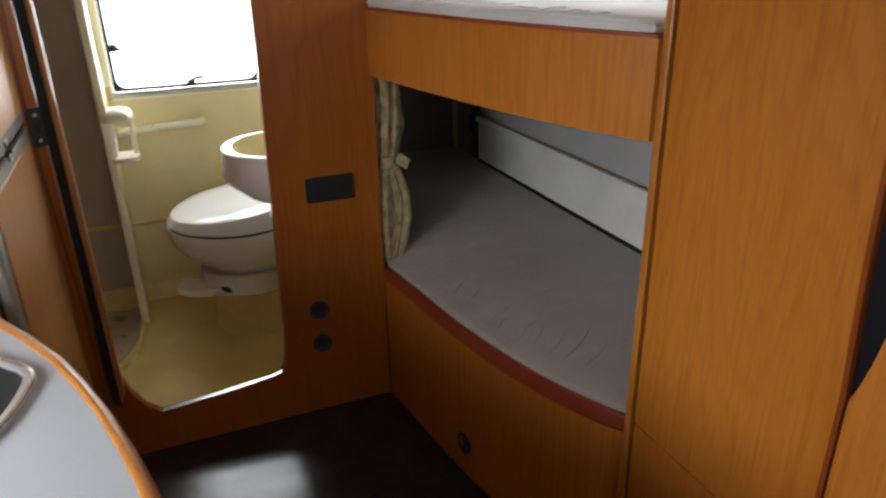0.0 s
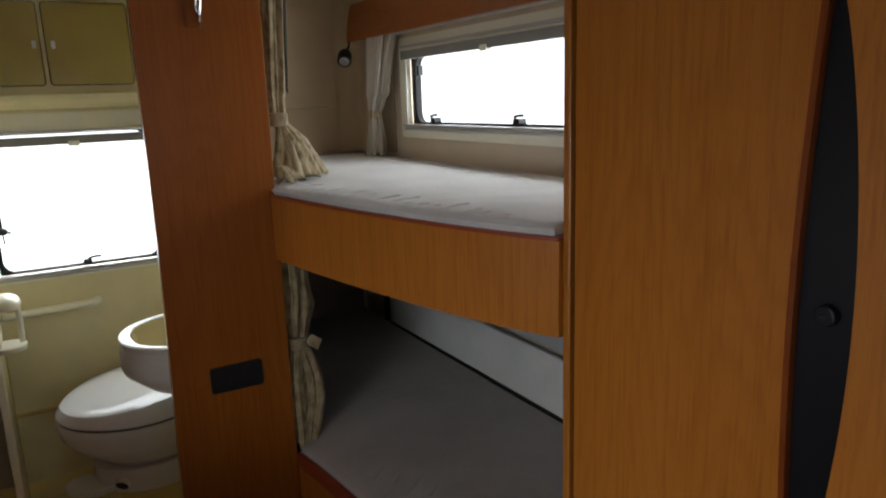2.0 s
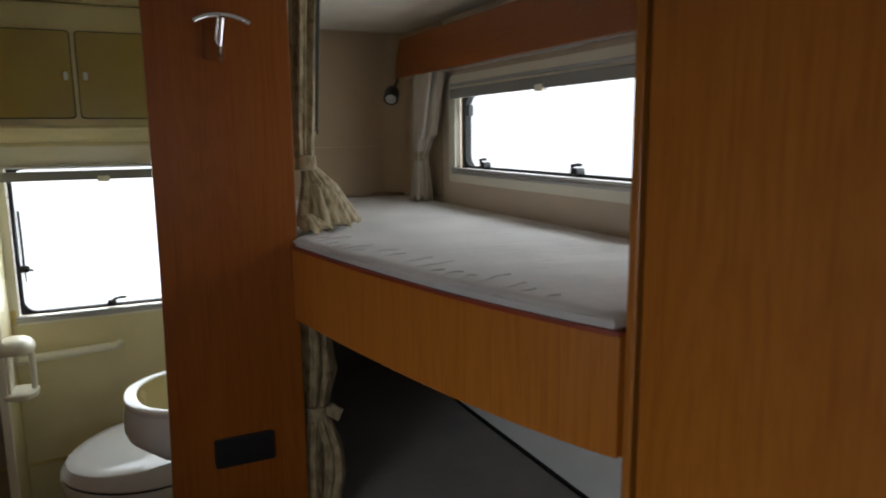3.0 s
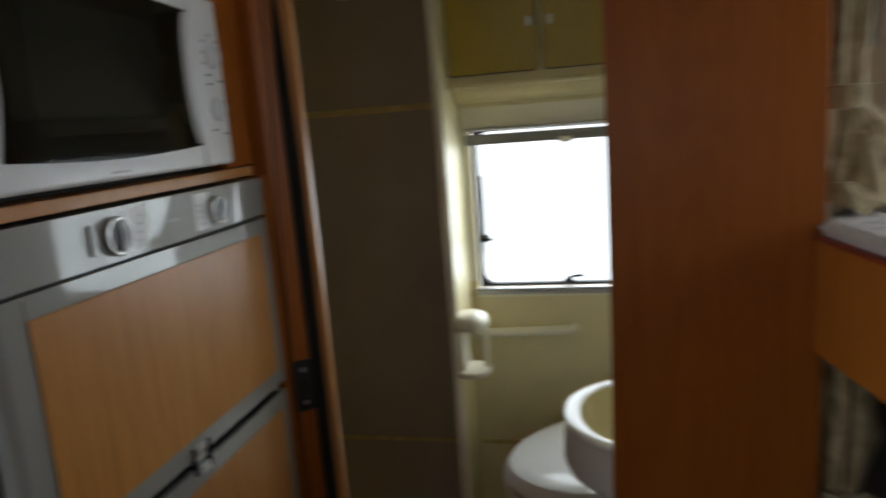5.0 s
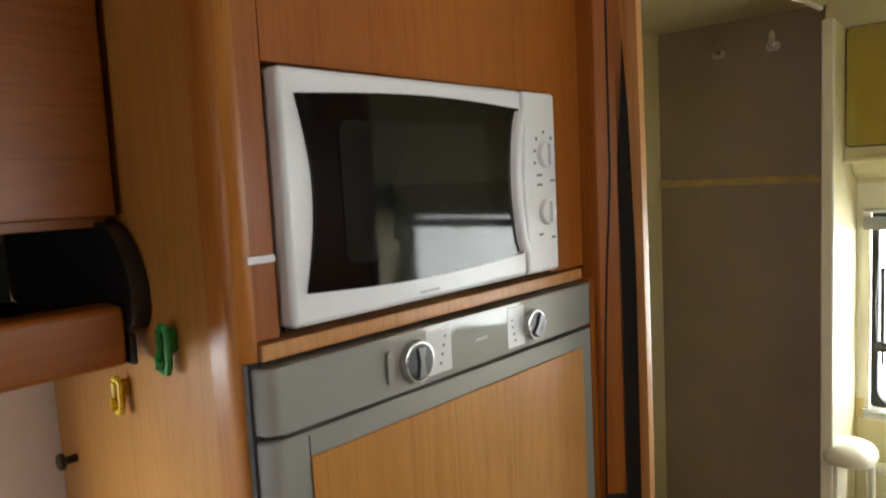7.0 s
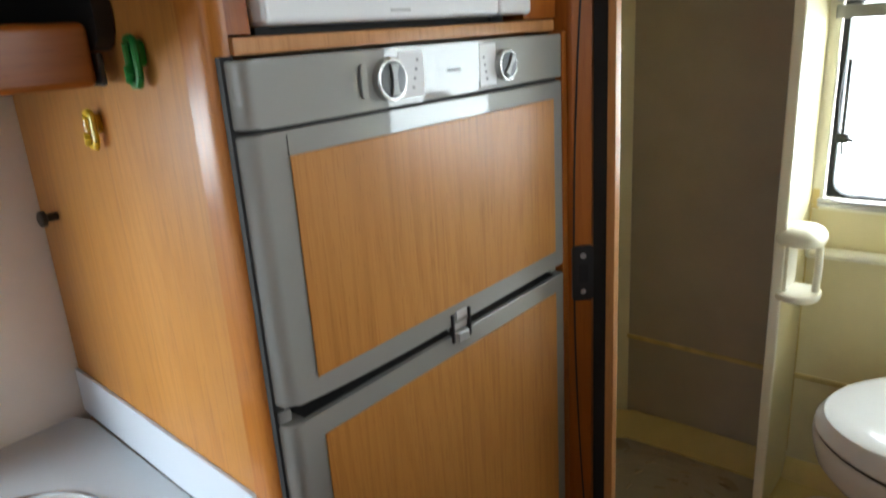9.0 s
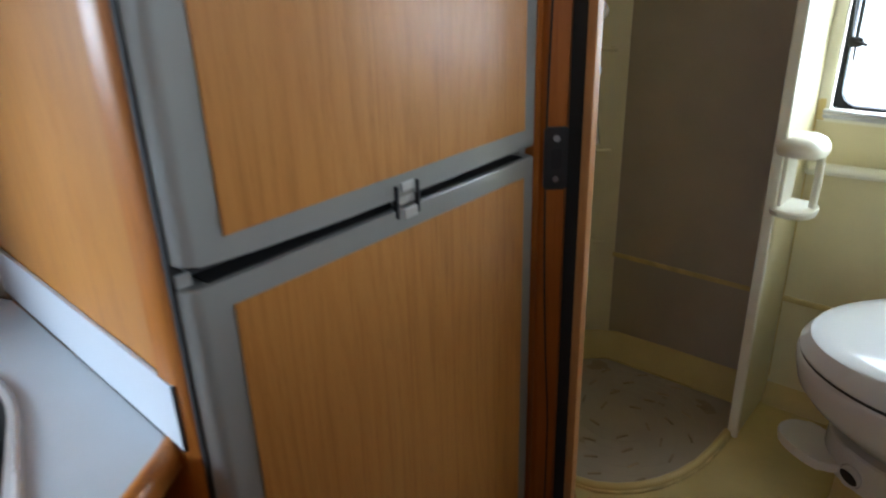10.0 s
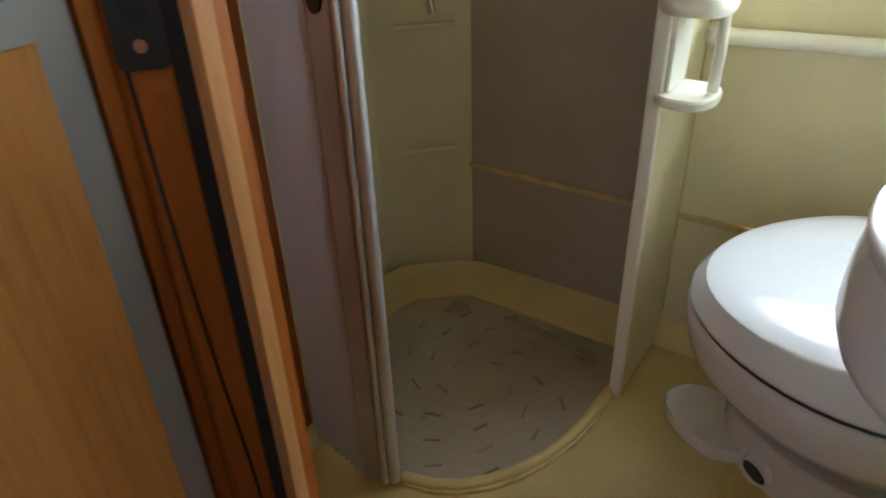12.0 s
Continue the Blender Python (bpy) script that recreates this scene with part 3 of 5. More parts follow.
def window_handle(parent, axis, wall, inward, u, v, way=1):
    """A black turning catch on the lower edge of a pane."""
    f = wall + inward * 0.004
    b0, b1 = sorted((wall - inward * 0.028, f))
    h = part("handle", slab(rrect(u - 0.016, v - 0.012, u + 0.016, v + 0.010, 0.006, 3), axis, b0, b1, 0.003), BLACK, parent, "black window catch")
    q = wall + inward * 0.012
    part("lever", tube([at_axis(axis, f, u, v + 0.006), at_axis(axis, q, u + way * 0.006, v + 0.016), at_axis(axis, q, u + way * 0.03, v + 0.020), at_axis(axis, q, u + way * 0.05, v + 0.020)], 0.005, 8), BLACK, h)


wb = window("window_1", "y", YB, -1, 0.155, 0.875, 0.735, 1.404, "washroom window with ivory frame and black catches", 0.462, frame_w=(0.05, 0.03, 0.05, 0.068), drop=0.024)
window_handle(wb, "y", YB, -1, 0.452, 0.892)
part("stay", tube([(0.182, YB + 0.006, 1.25), (0.184, YB - 0.004, 1.15), (0.184, YB - 0.004, 1.04)], 0.005, 8), BLACK, wb, "black stay arm")
part("stay", tube([(0.170, YB + 0.006, 1.27), (0.166, YB - 0.002, 1.15), (0.170, YB - 0.004, 1.06)], 0.003, 8), BLACK, wb)
part("stay_knob", slab(rrect(0.168, 1.033, 0.202, 1.058, 0.008, 3), "y", YB - 0.020, YB + 0.004, 0.003), BLACK, wb)
part("stay_knob", tube([(0.176, YB - 0.014, 1.048), (0.205, YB - 0.024, 1.043), (0.214, YB - 0.024, 1.040)], 0.005, 8), BLACK, wb)
part("stay_knob", tube([(0.186, YB - 0.014, 1.038), (0.188, YB - 0.018, 1.0)], 0.003, 8), BLACK, wb)
wk = window("window_2", "x", XR, -1, 1.25, 1.376, 2.570, 1.652, "long bunk window with ivory frame and black catches", 2.00, frame_w=(0.05, 0.05, 0.052, 0.055), seal_in=(0.016, 0.010, 0.034, 0.022))
window_handle(wk, "x", XR, -1, 2.395, 1.394, -1)
window_handle(wk, "x", XR, -1, 1.868, 1.394, -1)
part("stay", box((XR - 0.002, 2.492, 1.56), (XR + 0.02, 2.508, 1.60), 0.003), BLACK, wk)
# assumed from how the cabinet side is lit; the window itself stays unseen
window("window_3", "x", XL, 1, -0.04, 0.93, 1.05, 1.325, "unseen kitchen window assumed above the worktop as a light source", 0.5, frame_w=(0.04, 0.03, 0.04, 0.02))
# this front window is never in view; it is added for the fill lamp
window("window_4", "y", YF, 1, 0.06, 1.01, 1.44, 1.69, "unseen front window added to let in fill light", 0.75)

solo("ceiling_bunk", slab([(0.900, 1.024), (XR - 0.002, 1.024), (XR - 0.002, YB - 0.026), (0.900, YB - 0.026)], "z", 1.916, 1.93), CEILING, "pale lined ceiling above the upper bunk", "ceiling", "structure", None)
# pelmet over the bunk window
pelmet = thing("pelmet", (1.53, 2.2, 1.70), "dark cherry pelmet board above the bunk window", "pelmet")
part("board", slab([(2.955, 1.720), (2.935, 1.80), (2.895, 1.866), (1.03, 1.866), (1.03, 1.720)], "x", 1.545, 1.563, 0.003), CHERRY_Y, pelmet)
part("bottom", box((1.564, 1.03, 1.726), (XR - 0.003, 2.93, 1.738), 0.002), BEIGE_WALL, pelmet, "grey board under the pelmet")

lamp = thing("reading_lamp", (1.50, 2.80, 1.60), "small black reading spotlight under the pelmet, switched off", "reading lamp")
part("arm", tube([(1.552, 2.935, 1.722), (1.540, 2.92, 1.702), (1.520, 2.903, 1.680)], 0.005, 8), BLACK, lamp)


def aligned(loop_r, origin, way):
    """Round sections along a line."""
    way = Vector(way).normalized()
    side = way.cross(Vector((0, 0, 1))).normalized()
    up = side.cross(way)
    return loft([[Vector(origin) + way * d + r * (math.cos(k * 0.393) * side + math.sin(k * 0.393) * up) for k in range(16)] for d, r in loop_r])


part("head", aligned([(-0.03, 0.012), (-0.026, 0.024), (-0.01, 0.030), (0.012, 0.031), (0.030, 0.030), (0.032, 0.026)], (1.508, 2.893, 1.656), (-0.35, -0.6, -0.55)), BLACK, lamp)
part("lens", aligned([(0.0325, 0.022), (0.0335, 0.018)], (1.508, 2.893, 1.656), (-0.35, -0.6, -0.55)), STEEL, lamp, "clear lens")

# ---- curtains ----


def drape(z_levels, centre, half_u, half_v, folds, seed, depth=0.35, n=72):
    """Gathered cloth: at each height an oval section with folds. Functions of t from 0 (top) to 1."""
    rg = random.Random(seed)
    ph = [rg.uniform(0, 6.28) for _ in range(4)]
    loops = []
    for i in range(z_levels + 1):
        t = i / z_levels
        (cx, cy, z), au, av = centre(t), half_u(t), half_v(t)
        row = []
        for k in range(n):
            a = 2 * math.pi * k / n
            w = 1 + depth * math.sin(folds * a + ph[0] + 1.2 * math.sin(2.2 * t + ph[1])) * 0.6 + depth * 0.4 * math.sin((folds * 2 - 1) * a + ph[2] + 2 * t)
            row.append((cx + au * w * math.cos(a), cy + av * w * math.sin(a), z + 0.010 * math.sin(folds * a + ph[3]) * (t > 0.97)))
        loops.append(row)
    return loft(loops)


def lerp(table, t):
    for (a, p), (b, q) in zip(table, table[1:]):
        if t <= b:
            k = (t - a) / (b - a)
            k = k * k * (3 - 2 * k)
            return p + (q - p) * k if not isinstance(p, tuple) else tuple(x + (y - x) * k for x, y in zip(p, q))
    return table[-1][1]


uc = thing("curtain", (0.95, 2.06, 1.26), "beige patterned curtain tied back at the upper bunk", "curtain", "bunk curtains")
part("cloth", drape(30, lambda t: lerp([(0, (0.952, 2.06, 1.91)), (0.8, (0.934, 2.052, 1.50)), (1.0, (0.937, 2.052, 1.42))], t),
                    lambda t: lerp([(0, 0.030), (0.7, 0.026), (1, 0.020)], t),
                    lambda t: lerp([(0, 0.04), (0.7, 0.028), (1, 0.018)], t), 6, 1, 0.34), DRAPE, uc, "gathered upper part")
# the last fold is filler, added to cover lining that should lie in shadow
for seed, foot, wide in ((14, (1.082, 2.165, 1.262), 0.030), (15, (1.040, 2.095, 1.264), 0.034), (16, (0.990, 2.070, 1.268), 0.032), (17, (0.945, 2.070, 1.270), 0.030)):
    part("fold", drape(26, lambda t: lerp([(0, (0.939, 2.052, 1.436)), (0.45, (0.955 + 0.30 * (foot[0] - 0.955), 2.06, 1.375)), (1.0, foot)], t),
                       lambda t: lerp([(0, 0.014), (0.5, wide * 0.9), (1, wide * 1.15)], t),
                       lambda t: lerp([(0, 0.014), (0.5, 0.024), (1, 0.030)], t), 3, seed, 0.34), DRAPE, uc, "swept fold of cloth below the tie")
part("hem", drape(10, lambda t: lerp([(0, (0.932, 2.045, 1.300)), (1.0, (0.950, 2.020, 1.262))], t), lambda t: lerp([(0, 0.016), (1, 0.034)], t), lambda t: lerp([(0, 0.012), (1, 0.020)], t), 4, 8, 0.35), DRAPE, uc, "crumpled hem on the mattress")
part("tie_band", loft([oval(0.937, 2.052, z, r, r, 20) for z, r in ((1.412, 0.024), (1.414, 0.029), (1.448, 0.028), (1.450, 0.023))]), DRAPE, uc)
part("lining", drape(20, lambda t: (0.986 - 0.02 * t, 2.072, 1.91 - 0.40 * t), lambda t: 0.012, lambda t: 0.018 - 0.006 * t, 4, 5), cloth("dark_curtain_lining", (0.07, 0.07, 0.055)), uc, "dark lining")
lc = thing("curtain", (0.91, 2.0, 0.49), "beige patterned curtain tied back at the lower bunk", "curtain", "bunk curtains")
part("cloth", drape(24, lambda t: lerp([(0, (0.940, 2.035, 1.036)), (0.55, (0.944, 2.030, 0.89)), (1.0, (0.932, 2.025, 0.775))], t),
                    lambda t: lerp([(0, 0.042), (0.3, 0.034), (0.6, 0.040), (0.85, 0.028), (1, 0.020)], t),
                    lambda t: lerp([(0, 0.03), (0.6, 0.026), (1, 0.018)], t), 6, 2, 0.42), DRAPE, lc, "gathered upper part")
part("tail", drape(24, lambda t: lerp([(0, (0.930, 2.024, 0.785)), (0.45, (0.916, 2.016, 0.64)), (1.0, (0.918, 2.008, 0.452))], t),
                   lambda t: lerp([(0, 0.014), (0.4, 0.017), (1, 0.016)], t), lambda t: lerp([(0, 0.012), (1, 0.016)], t), 4, 12, 0.40), DRAPE, lc, "narrow hanging tail")
part("tail", drape(28, lambda t: lerp([(0, (0.938, 2.026, 0.785)), (0.40, (0.972, 2.030, 0.66)), (0.65, (0.974, 2.028, 0.58)), (1.0, (0.944, 2.012, 0.452))], t),
                   lambda t: lerp([(0, 0.016), (0.4, 0.026), (0.7, 0.028), (1, 0.022)], t), lambda t: lerp([(0, 0.014), (0.6, 0.022), (1, 0.016)], t), 5, 21, 0.42), DRAPE, lc, "wide hanging tail")
part("tie_band", loft([oval(0.934, 2.025, z, r, r * 0.95, 20) for z, r in ((0.752, 0.024), (0.756, 0.031), (0.772, 0.028), (0.788, 0.031), (0.791, 0.024))]), DRAPE, lc)
part("bow", slab(cut_round([(0.952, 0.768), (0.976, 0.752), (0.984, 0.742), (0.990, 0.764), (1.002, 0.778), (0.984, 0.786), (0.972, 0.800), (0.956, 0.782)], 0.006, 3), "y", 1.992, 2.006, 0.005), DRAPE, lc, "knotted end of the tie band")
wc_ = thing("curtain", (1.55, 2.68, 1.26), "white voile curtain tied back beside the bunk window", "curtain", "bunk curtains")
part("cloth", drape(36, lambda t: lerp([(0, (1.588, 2.70, 1.722)), (0.5, (1.572, 2.735, 1.49)), (0.64, (1.568, 2.752, 1.42)), (1.0, (1.566, 2.752, 1.256))], t),
                    lambda t: lerp([(0, 0.034), (0.55, 0.026), (0.64, 0.018), (1, 0.030)], t),
                    lambda t: lerp([(0, 0.100), (0.4, 0.078), (0.64, 0.024), (0.9, 0.048), (1, 0.050)], t), 7, 3, 0.36), VOILE, wc_)
part("tie_band", loft([oval(1.569, 2.752, z, 0.024, 0.030, 20) for z in (1.400, 1.436)]), DRAPE, wc_, "patterned tie band")
part("rail", box((1.575, 1.03, 1.718), (1.590, 2.92, 1.7255), 0.002), ALUMINIUM, wc_)

# ---- wardrobe ----
XW = 1.110
war = thing("wardrobe", (1.3, 0.3, FZ), "tall honey veneer wardrobe with a black recessed grip between its doors", "wardrobe")
part("body", box((XW + 0.030, -1.20, FZ), (XR - 0.004, 1.003, TOP - 0.006), 0.003), HONEY, war)
post = [(XW + 0.050, 1.020), (XW + 0.012, 1.020), (XW + 0.003, 1.017), (XW - 0.003, 1.010), (XW - 0.004, 0.998), (XW - 0.001, 0.994), (XW + 0.029, 0.994), (XW + 0.029, 1.004), (XW + 0.050, 1.004)]
part("corner_post", slab(post, "z", FZ, TOP - 0.006), EDGE, war, "rounded solid wood corner post", 50)
part("hinge_gap", box((XW + 0.010, 0.985, FZ), (XW + 0.029, 0.9935, TOP - 0.008), 0), RUBBER, war, smooth=None)
ZG0, ZG1 = 0.785, 1.605
grip_z = [ZG0 + k * (ZG1 - ZG0) / 28 for k in range(29)]


def bulge(z):
    return math.sin(math.pi * min(1.0, max(0.0, (z - ZG0) / (ZG1 - ZG0))))


near = [(0.5600 + 0.0165 * bulge(z), z) for z in grip_z]
far = [(0.5575 - 0.0530 * max(0.0, bulge(z)) ** 0.7, z) for z in grip_z]
near = [(0.5600, 0.03), (0.5600, 0.448), (0.5600, 0.4521)] + near + [(0.5600, TOP - 0.012)]
part("door", slab([(y + 0.0085, z) for y, z in near if z > 0.45] + [(0.984, TOP - 0.012), (0.984, 0.4521)], "x", XW, XW + 0.024, 0.002), HONEY, war, "tall honey veneer door")
part("lower_panel", box((XW, 0.5685, 0.03), (XW + 0.024, 0.984, 0.448), 0.003), HONEY, war)
part("door_edge", slab([(y, z) for y, z in near] + [(y + 0.0082, z) for y, z in near[::-1]], "x", XW - 0.004, XW + 0.018, 0.002), RED_LIP, war, "reddish-brown rounded door edge")
part("black_grip", slab([(y - 0.0004, z) for y, z in near[3:-1]] + [(y + 0.0004, z) for y, z in far[::-1]], "x", XW + 0.008, XW + 0.020), SATIN_BLACK, war, "black lacquered grip strip", None)
door2 = [(0.5575, 0.03)] + far + [(0.5575, TOP - 0.012), (0.02, TOP - 0.012), (0.02, 0.03)]
part("door", slab(door2, "x", XW - 0.002, XW + 0.022, 0.003), HONEY, war, "honey veneer door with a curved edge")
part("door", box((XW, -0.56, 0.03), (XW + 0.022, 0.014, TOP - 0.012), 0.003), HONEY, war)
part("plinth", box((XW + 0.012, -1.19, FZ), (XW + 0.029, 0.984, 0.026), 0.002), CHERRY, war)
lock = part("lock_button", disc((XW + 0.008, 0.5375, 1.207), "x", 0.0135, -0.013, 28, 0.003), SATIN_BLACK, war, "round black push lock")
part("key_slot", box((XW - 0.0062, 0.5320, 1.2055), (XW - 0.0048, 0.5430, 1.2085), 0), DARK_GREY, lock, smooth=None)

# ---- fittings on the washroom wall ----
hook = thing("coat_hook", (0.73, Y0, 1.62), "chrome double coat hook on a small wooden plate", "coat hook")
part("backplate", box((0.702, Y0 - 0.006, 1.672), (0.746, Y0 - 0.0005, 1.772), 0.002), CHERRY, hook)
part("arms", tube([(0.676 + 0.124 * k / 12, Y0 - 0.022 - 0.020 * abs(k - 6) / 6, 1.750 + 0.020 * (1 - ((k - 6) / 6) ** 2)) for k in range(13)], 0.0065, 10), CHROME, hook, "curved chrome bar")
part("stem", tube([(0.742, Y0 - 0.022, 1.768), (0.737, Y0 - 0.012, 1.725), (0.735, Y0 - 0.010, 1.700), (0.734, Y0 - 0.022, 1.672), (0.733, Y0 - 0.032, 1.684)], 0.0055, 10), CHROME, hook)
part("stem", tube([(0.732, Y0 - 0.020, 1.765), (0.727, Y0 - 0.010, 1.72), (0.734, Y0 - 0.010, 1.700)], 0.004, 10), CHROME, hook)
sw = thing("switch_plate", (0.72, Y0, 0.70), "dark grey switch plate with three rockers", "light switch")
part("plate", slab(rrect(0.665, 0.682, 0.811, 0.759, 0.008, 4), "y", Y0 - 0.009, Y0 - 0.0005, 0.003), BLACK, sw)
for k in range(3):
    part("rocker", box((0.679 + 0.041 * k, Y0 - 0.0102, 0.698), (0.716 + 0.041 * k, Y0 - 0.0085, 0.743), 0.001), BLACK, sw)
for z in (0.326, 0.205):
    so = thing("wall_socket", (0.671, Y0, z - 0.03), "round dark grey wall socket low on the veneer wall", "socket", "wall sockets")
    part("socket_ring", ring([(0.671 + 0.031 * math.cos(k * 0.2244), z + 0.031 * math.sin(k * 0.2244)) for k in range(28)], [(0.671 + 0.020 * math.cos(k * 0.2244), z + 0.020 * math.sin(k * 0.2244)) for k in range(28)], "y", Y0 - 0.008, Y0 - 0.0005, 0.002), DARK_GREY, so)
    part("socket_cap", disc((0.671, Y0 - 0.0006, z), "y", 0.021, -0.004, 28), BLACK, so)

# ---- fridge cabinet ----
YT = 1.345


def side_y(x):
    """The cabinet's side runs slightly askew."""
    return 1.349 - 0.058 * (x + 0.04)


tower = thing("fridge_cabinet", (-0.28, 1.65, FZ), "tall cherry veneer cabinet round the fridge and microwave", "cabinet")
part("side_panel", slab([(XL + 0.004, side_y(XL)), (-0.045, side_y(-0.045)), (-0.045, YT + 0.022), (XL + 0.004, side_y(XL) + 0.02)], "z", FZ, TOP - 0.006), BLOND, tower, "pale cherry side panel")
post = [(-0.0445, YT - 0.001), (-0.022, YT - 0.001), (-0.010, YT + 0.002), (-0.002, YT + 0.010), (0.000, YT + 0.020), (0.0, YT + 0.0205), (-0.0445, YT + 0.0205)]
part("corner_post", slab([(x - 0.012, y - 0.0) for x, y in post], "z", FZ, TOP - 0.006), EDGE, tower, "rounded solid wood corner", 50)
part("gap_strip", box((-0.08, YT + 0.021, 0.2), (-0.030, YT + 0.026, 1.376), 0), RUBBER, tower, smooth=None)
part("gap_strip", box((-0.024, YT + 0.007, 0.2), (-0.0095, YT + 0.0208, 1.376), 0), RUBBER, tower, smooth=None)
part("niche_side", box((-0.40, YT + 0.023, 1.394), (-0.022, YT + 0.038, 1.650), 0.001), CHERRY, tower)
part("niche_strip", box((-0.022, YT + 0.021, 1.394), (-0.014, YT + 0.0475, TOP - 0.008), 0.001), CHERRY, tower)
part("top_panel", slab([(YT + 0.0478, 1.648), (1.853, 1.648), (1.853, 1.394), (1.9430, 1.394), (1.9430, TOP - 0.008), (YT + 0.0478, TOP - 0.008)], "x", -0.030, -0.014, 0.001), CHERRY, tower, "cherry panel above the microwave")
part("shelf_edge", box((-0.45, YT + 0.021, 1.376), (-0.006, 1.925, 1.392), 0.002), TAN, tower, "pale edge of the microwave shelf")
part("niche_side", box((-0.42, 1.886, 1.394), (-0.031, 1.938, 1.650), 0.001), CHERRY, tower)
part("jamb_gap", box((-0.060, 1.9252, FZ), (-0.018, 1.9278, 1.374), 0), RUBBER, tower, smooth=None)
part("stile", box((-0.060, 1.9280, FZ), (0.005, 1.9436, 1.375), 0.003), CHERRY, tower)
part("back_panel", box((XL + 0.004, 1.944, FZ), (-0.052, Y0 - 0.001, TOP - 0.006), 0), CHERRY, tower)
part("plinth", box((-0.05, YT + 0.021, FZ), (-0.020, 1.927, 0.18), 0.002), CHERRY, tower)
part("metal_stub", box((-0.0135, YT + 0.016, 1.466), (-0.009, YT + 0.046, 1.473), 0.001), WHITE, tower, "short white plastic strip")

# ---- fridge ----
fr = thing("fridge", (-0.2, 1.64, 0.19), "silver fridge with honey veneer door panels and two dials", "fridge")
F0, F1 = 1.352, 1.925
part("body", box((-0.46, 1.400, 0.19), (-0.032, 1.922, 1.372), 0.002), DARK_GREY, fr)
prof = [(-0.030, F0 + 0.001), (-0.014, F0 + 0.002), (-0.006, F0 + 0.0045), (0.000, F0 + 0.0080), (0.0035, F0 + 0.0108), (0.0060, F0 + 0.0138), (0.0075, F0 + 0.0175), (0.008, F0 + 0.022)] + [(0.008, F0 + 0.022 + 0.03 * k) for k in range(1, 9)] + [(0.008, F1 - 0.006), (0.006, F1 - 0.002), (0.002, F1), (-0.030, F1)]
band = part("control_panel", slab(prof, "z", 1.309, 1.372, 0.003), SILVER, fr, "glossy silver control panel")
part("shadow_gap", slab([(x - 0.010, y) for x, y in prof], "z", 1.3048, 1.3088), RUBBER, fr, smooth=None)


def fridge_door(z0, z1, iz0, iz1):
    shell = slab(prof, "z", z0, z1, 0.004)
    for v in shell.verts:
        if v.co.z < z0 + 0.006 and v.co.y < F0 + 0.2:
            v.co.z += 0.009 * ((F0 + 0.2 - v.co.y) / 0.2) ** 2
    d = part("door", shell, SILVER, fr, "silver-framed door")
    part("veneer_panel", slab([(1.4010, iz0), (1.894, iz0), (1.894, iz1), (1.4010, iz1)], "x", 0.0085, 0.0105, 0.001), BLOND, d, "honey veneer door panel", None)
    if iz0 > 1.0:
        part("frame_line", slab([(1.4005, iz1), (1.4017, iz1), (1.4017, z1 - 0.004), (1.4005, z1 - 0.004)], "x", 0.0079, 0.0083), RUBBER, d, smooth=None)
    return d


fridge_door(1.012, 1.3045, 1.041, 1.280)
fridge_door(0.20, 0.998, 0.235, 0.971)
part("door_gap", box((-0.031, F0 + 0.006, 0.9985), (-0.026, F1 - 0.004, 1.0215), 0), RUBBER, fr, smooth=None)
# black strip over the lower door's top: the gap's shade as colour
part("gap_shade", box((-0.0255, F0 + 0.030, 0.9982), (0.0015, F1 - 0.024, 0.9996), 0), RUBBER, fr, smooth=None)
for y in (F0 + 0.004, F1 - 0.020):
    part("gap_end", box((-0.0255, y, 0.9985), (-0.006, y + 0.016, 1.0125), 0.002), SILVER, fr)
clip = part("door_catch", box((-0.004, 1.632, 1.001), (0.006, 1.666, 1.014), 0.002), ALUMINIUM, fr, "worn metal door catch")
for dy in (-0.018, 0.018):
    part("catch_arm", box((0.004, 1.648 + dy - 0.002, 0.988), (0.0115, 1.648 + dy + 0.002, 1.028), 0.001), BLACK, clip)
part("catch_plate", box((0.0078, 1.638, 1.019), (0.0105, 1.660, 1.030), 0.001), ALUMINIUM, clip)
part("catch_plate", box((0.0078, 1.642, 0.984), (0.0105, 1.664, 0.997), 0.001), ALUMINIUM, clip)


DULL = plain("dull_steel", (0.56, 0.56, 0.55), 0.25, metal=1.0, vary=0.08, relief=0.0)


GRIP = plain("grey_dial_grip", (0.14, 0.14, 0.135), 0.35, metal=0.4)


def dial(y, z, r, tilt):
    k = part("dial", aligned([(0.0, r), (0.006, r), (0.009, r * 0.97), (0.0100, r * 0.90)], (0.008, y, z), (1, 0, 0)), DULL, fr, "round steel dial")
    part("dial_face", aligned([(0.0101, r * 0.87), (0.0104, r * 0.84), (0.0105, r * 0.6)], (0.008, y, z), (1, 0, 0)), DARK_GREY, k)
    grip_ = [(-0.30, -0.70), (-0.10, -0.25), (-0.16, 0.0), (-0.10, 0.25), (-0.30, 0.70), (0.30, 0.70), (0.10, 0.25), (0.16, 0.0), (0.10, -0.25), (0.30, -0.70)]
    ct, st = math.cos(tilt), math.sin(tilt)
    part("dial_grip", slab([(y + r * (u * ct + v * st), z + r * (v * ct - u * st)) for u, v in grip_], "x", 0.0184, 0.0215, 0.001), GRIP, k)


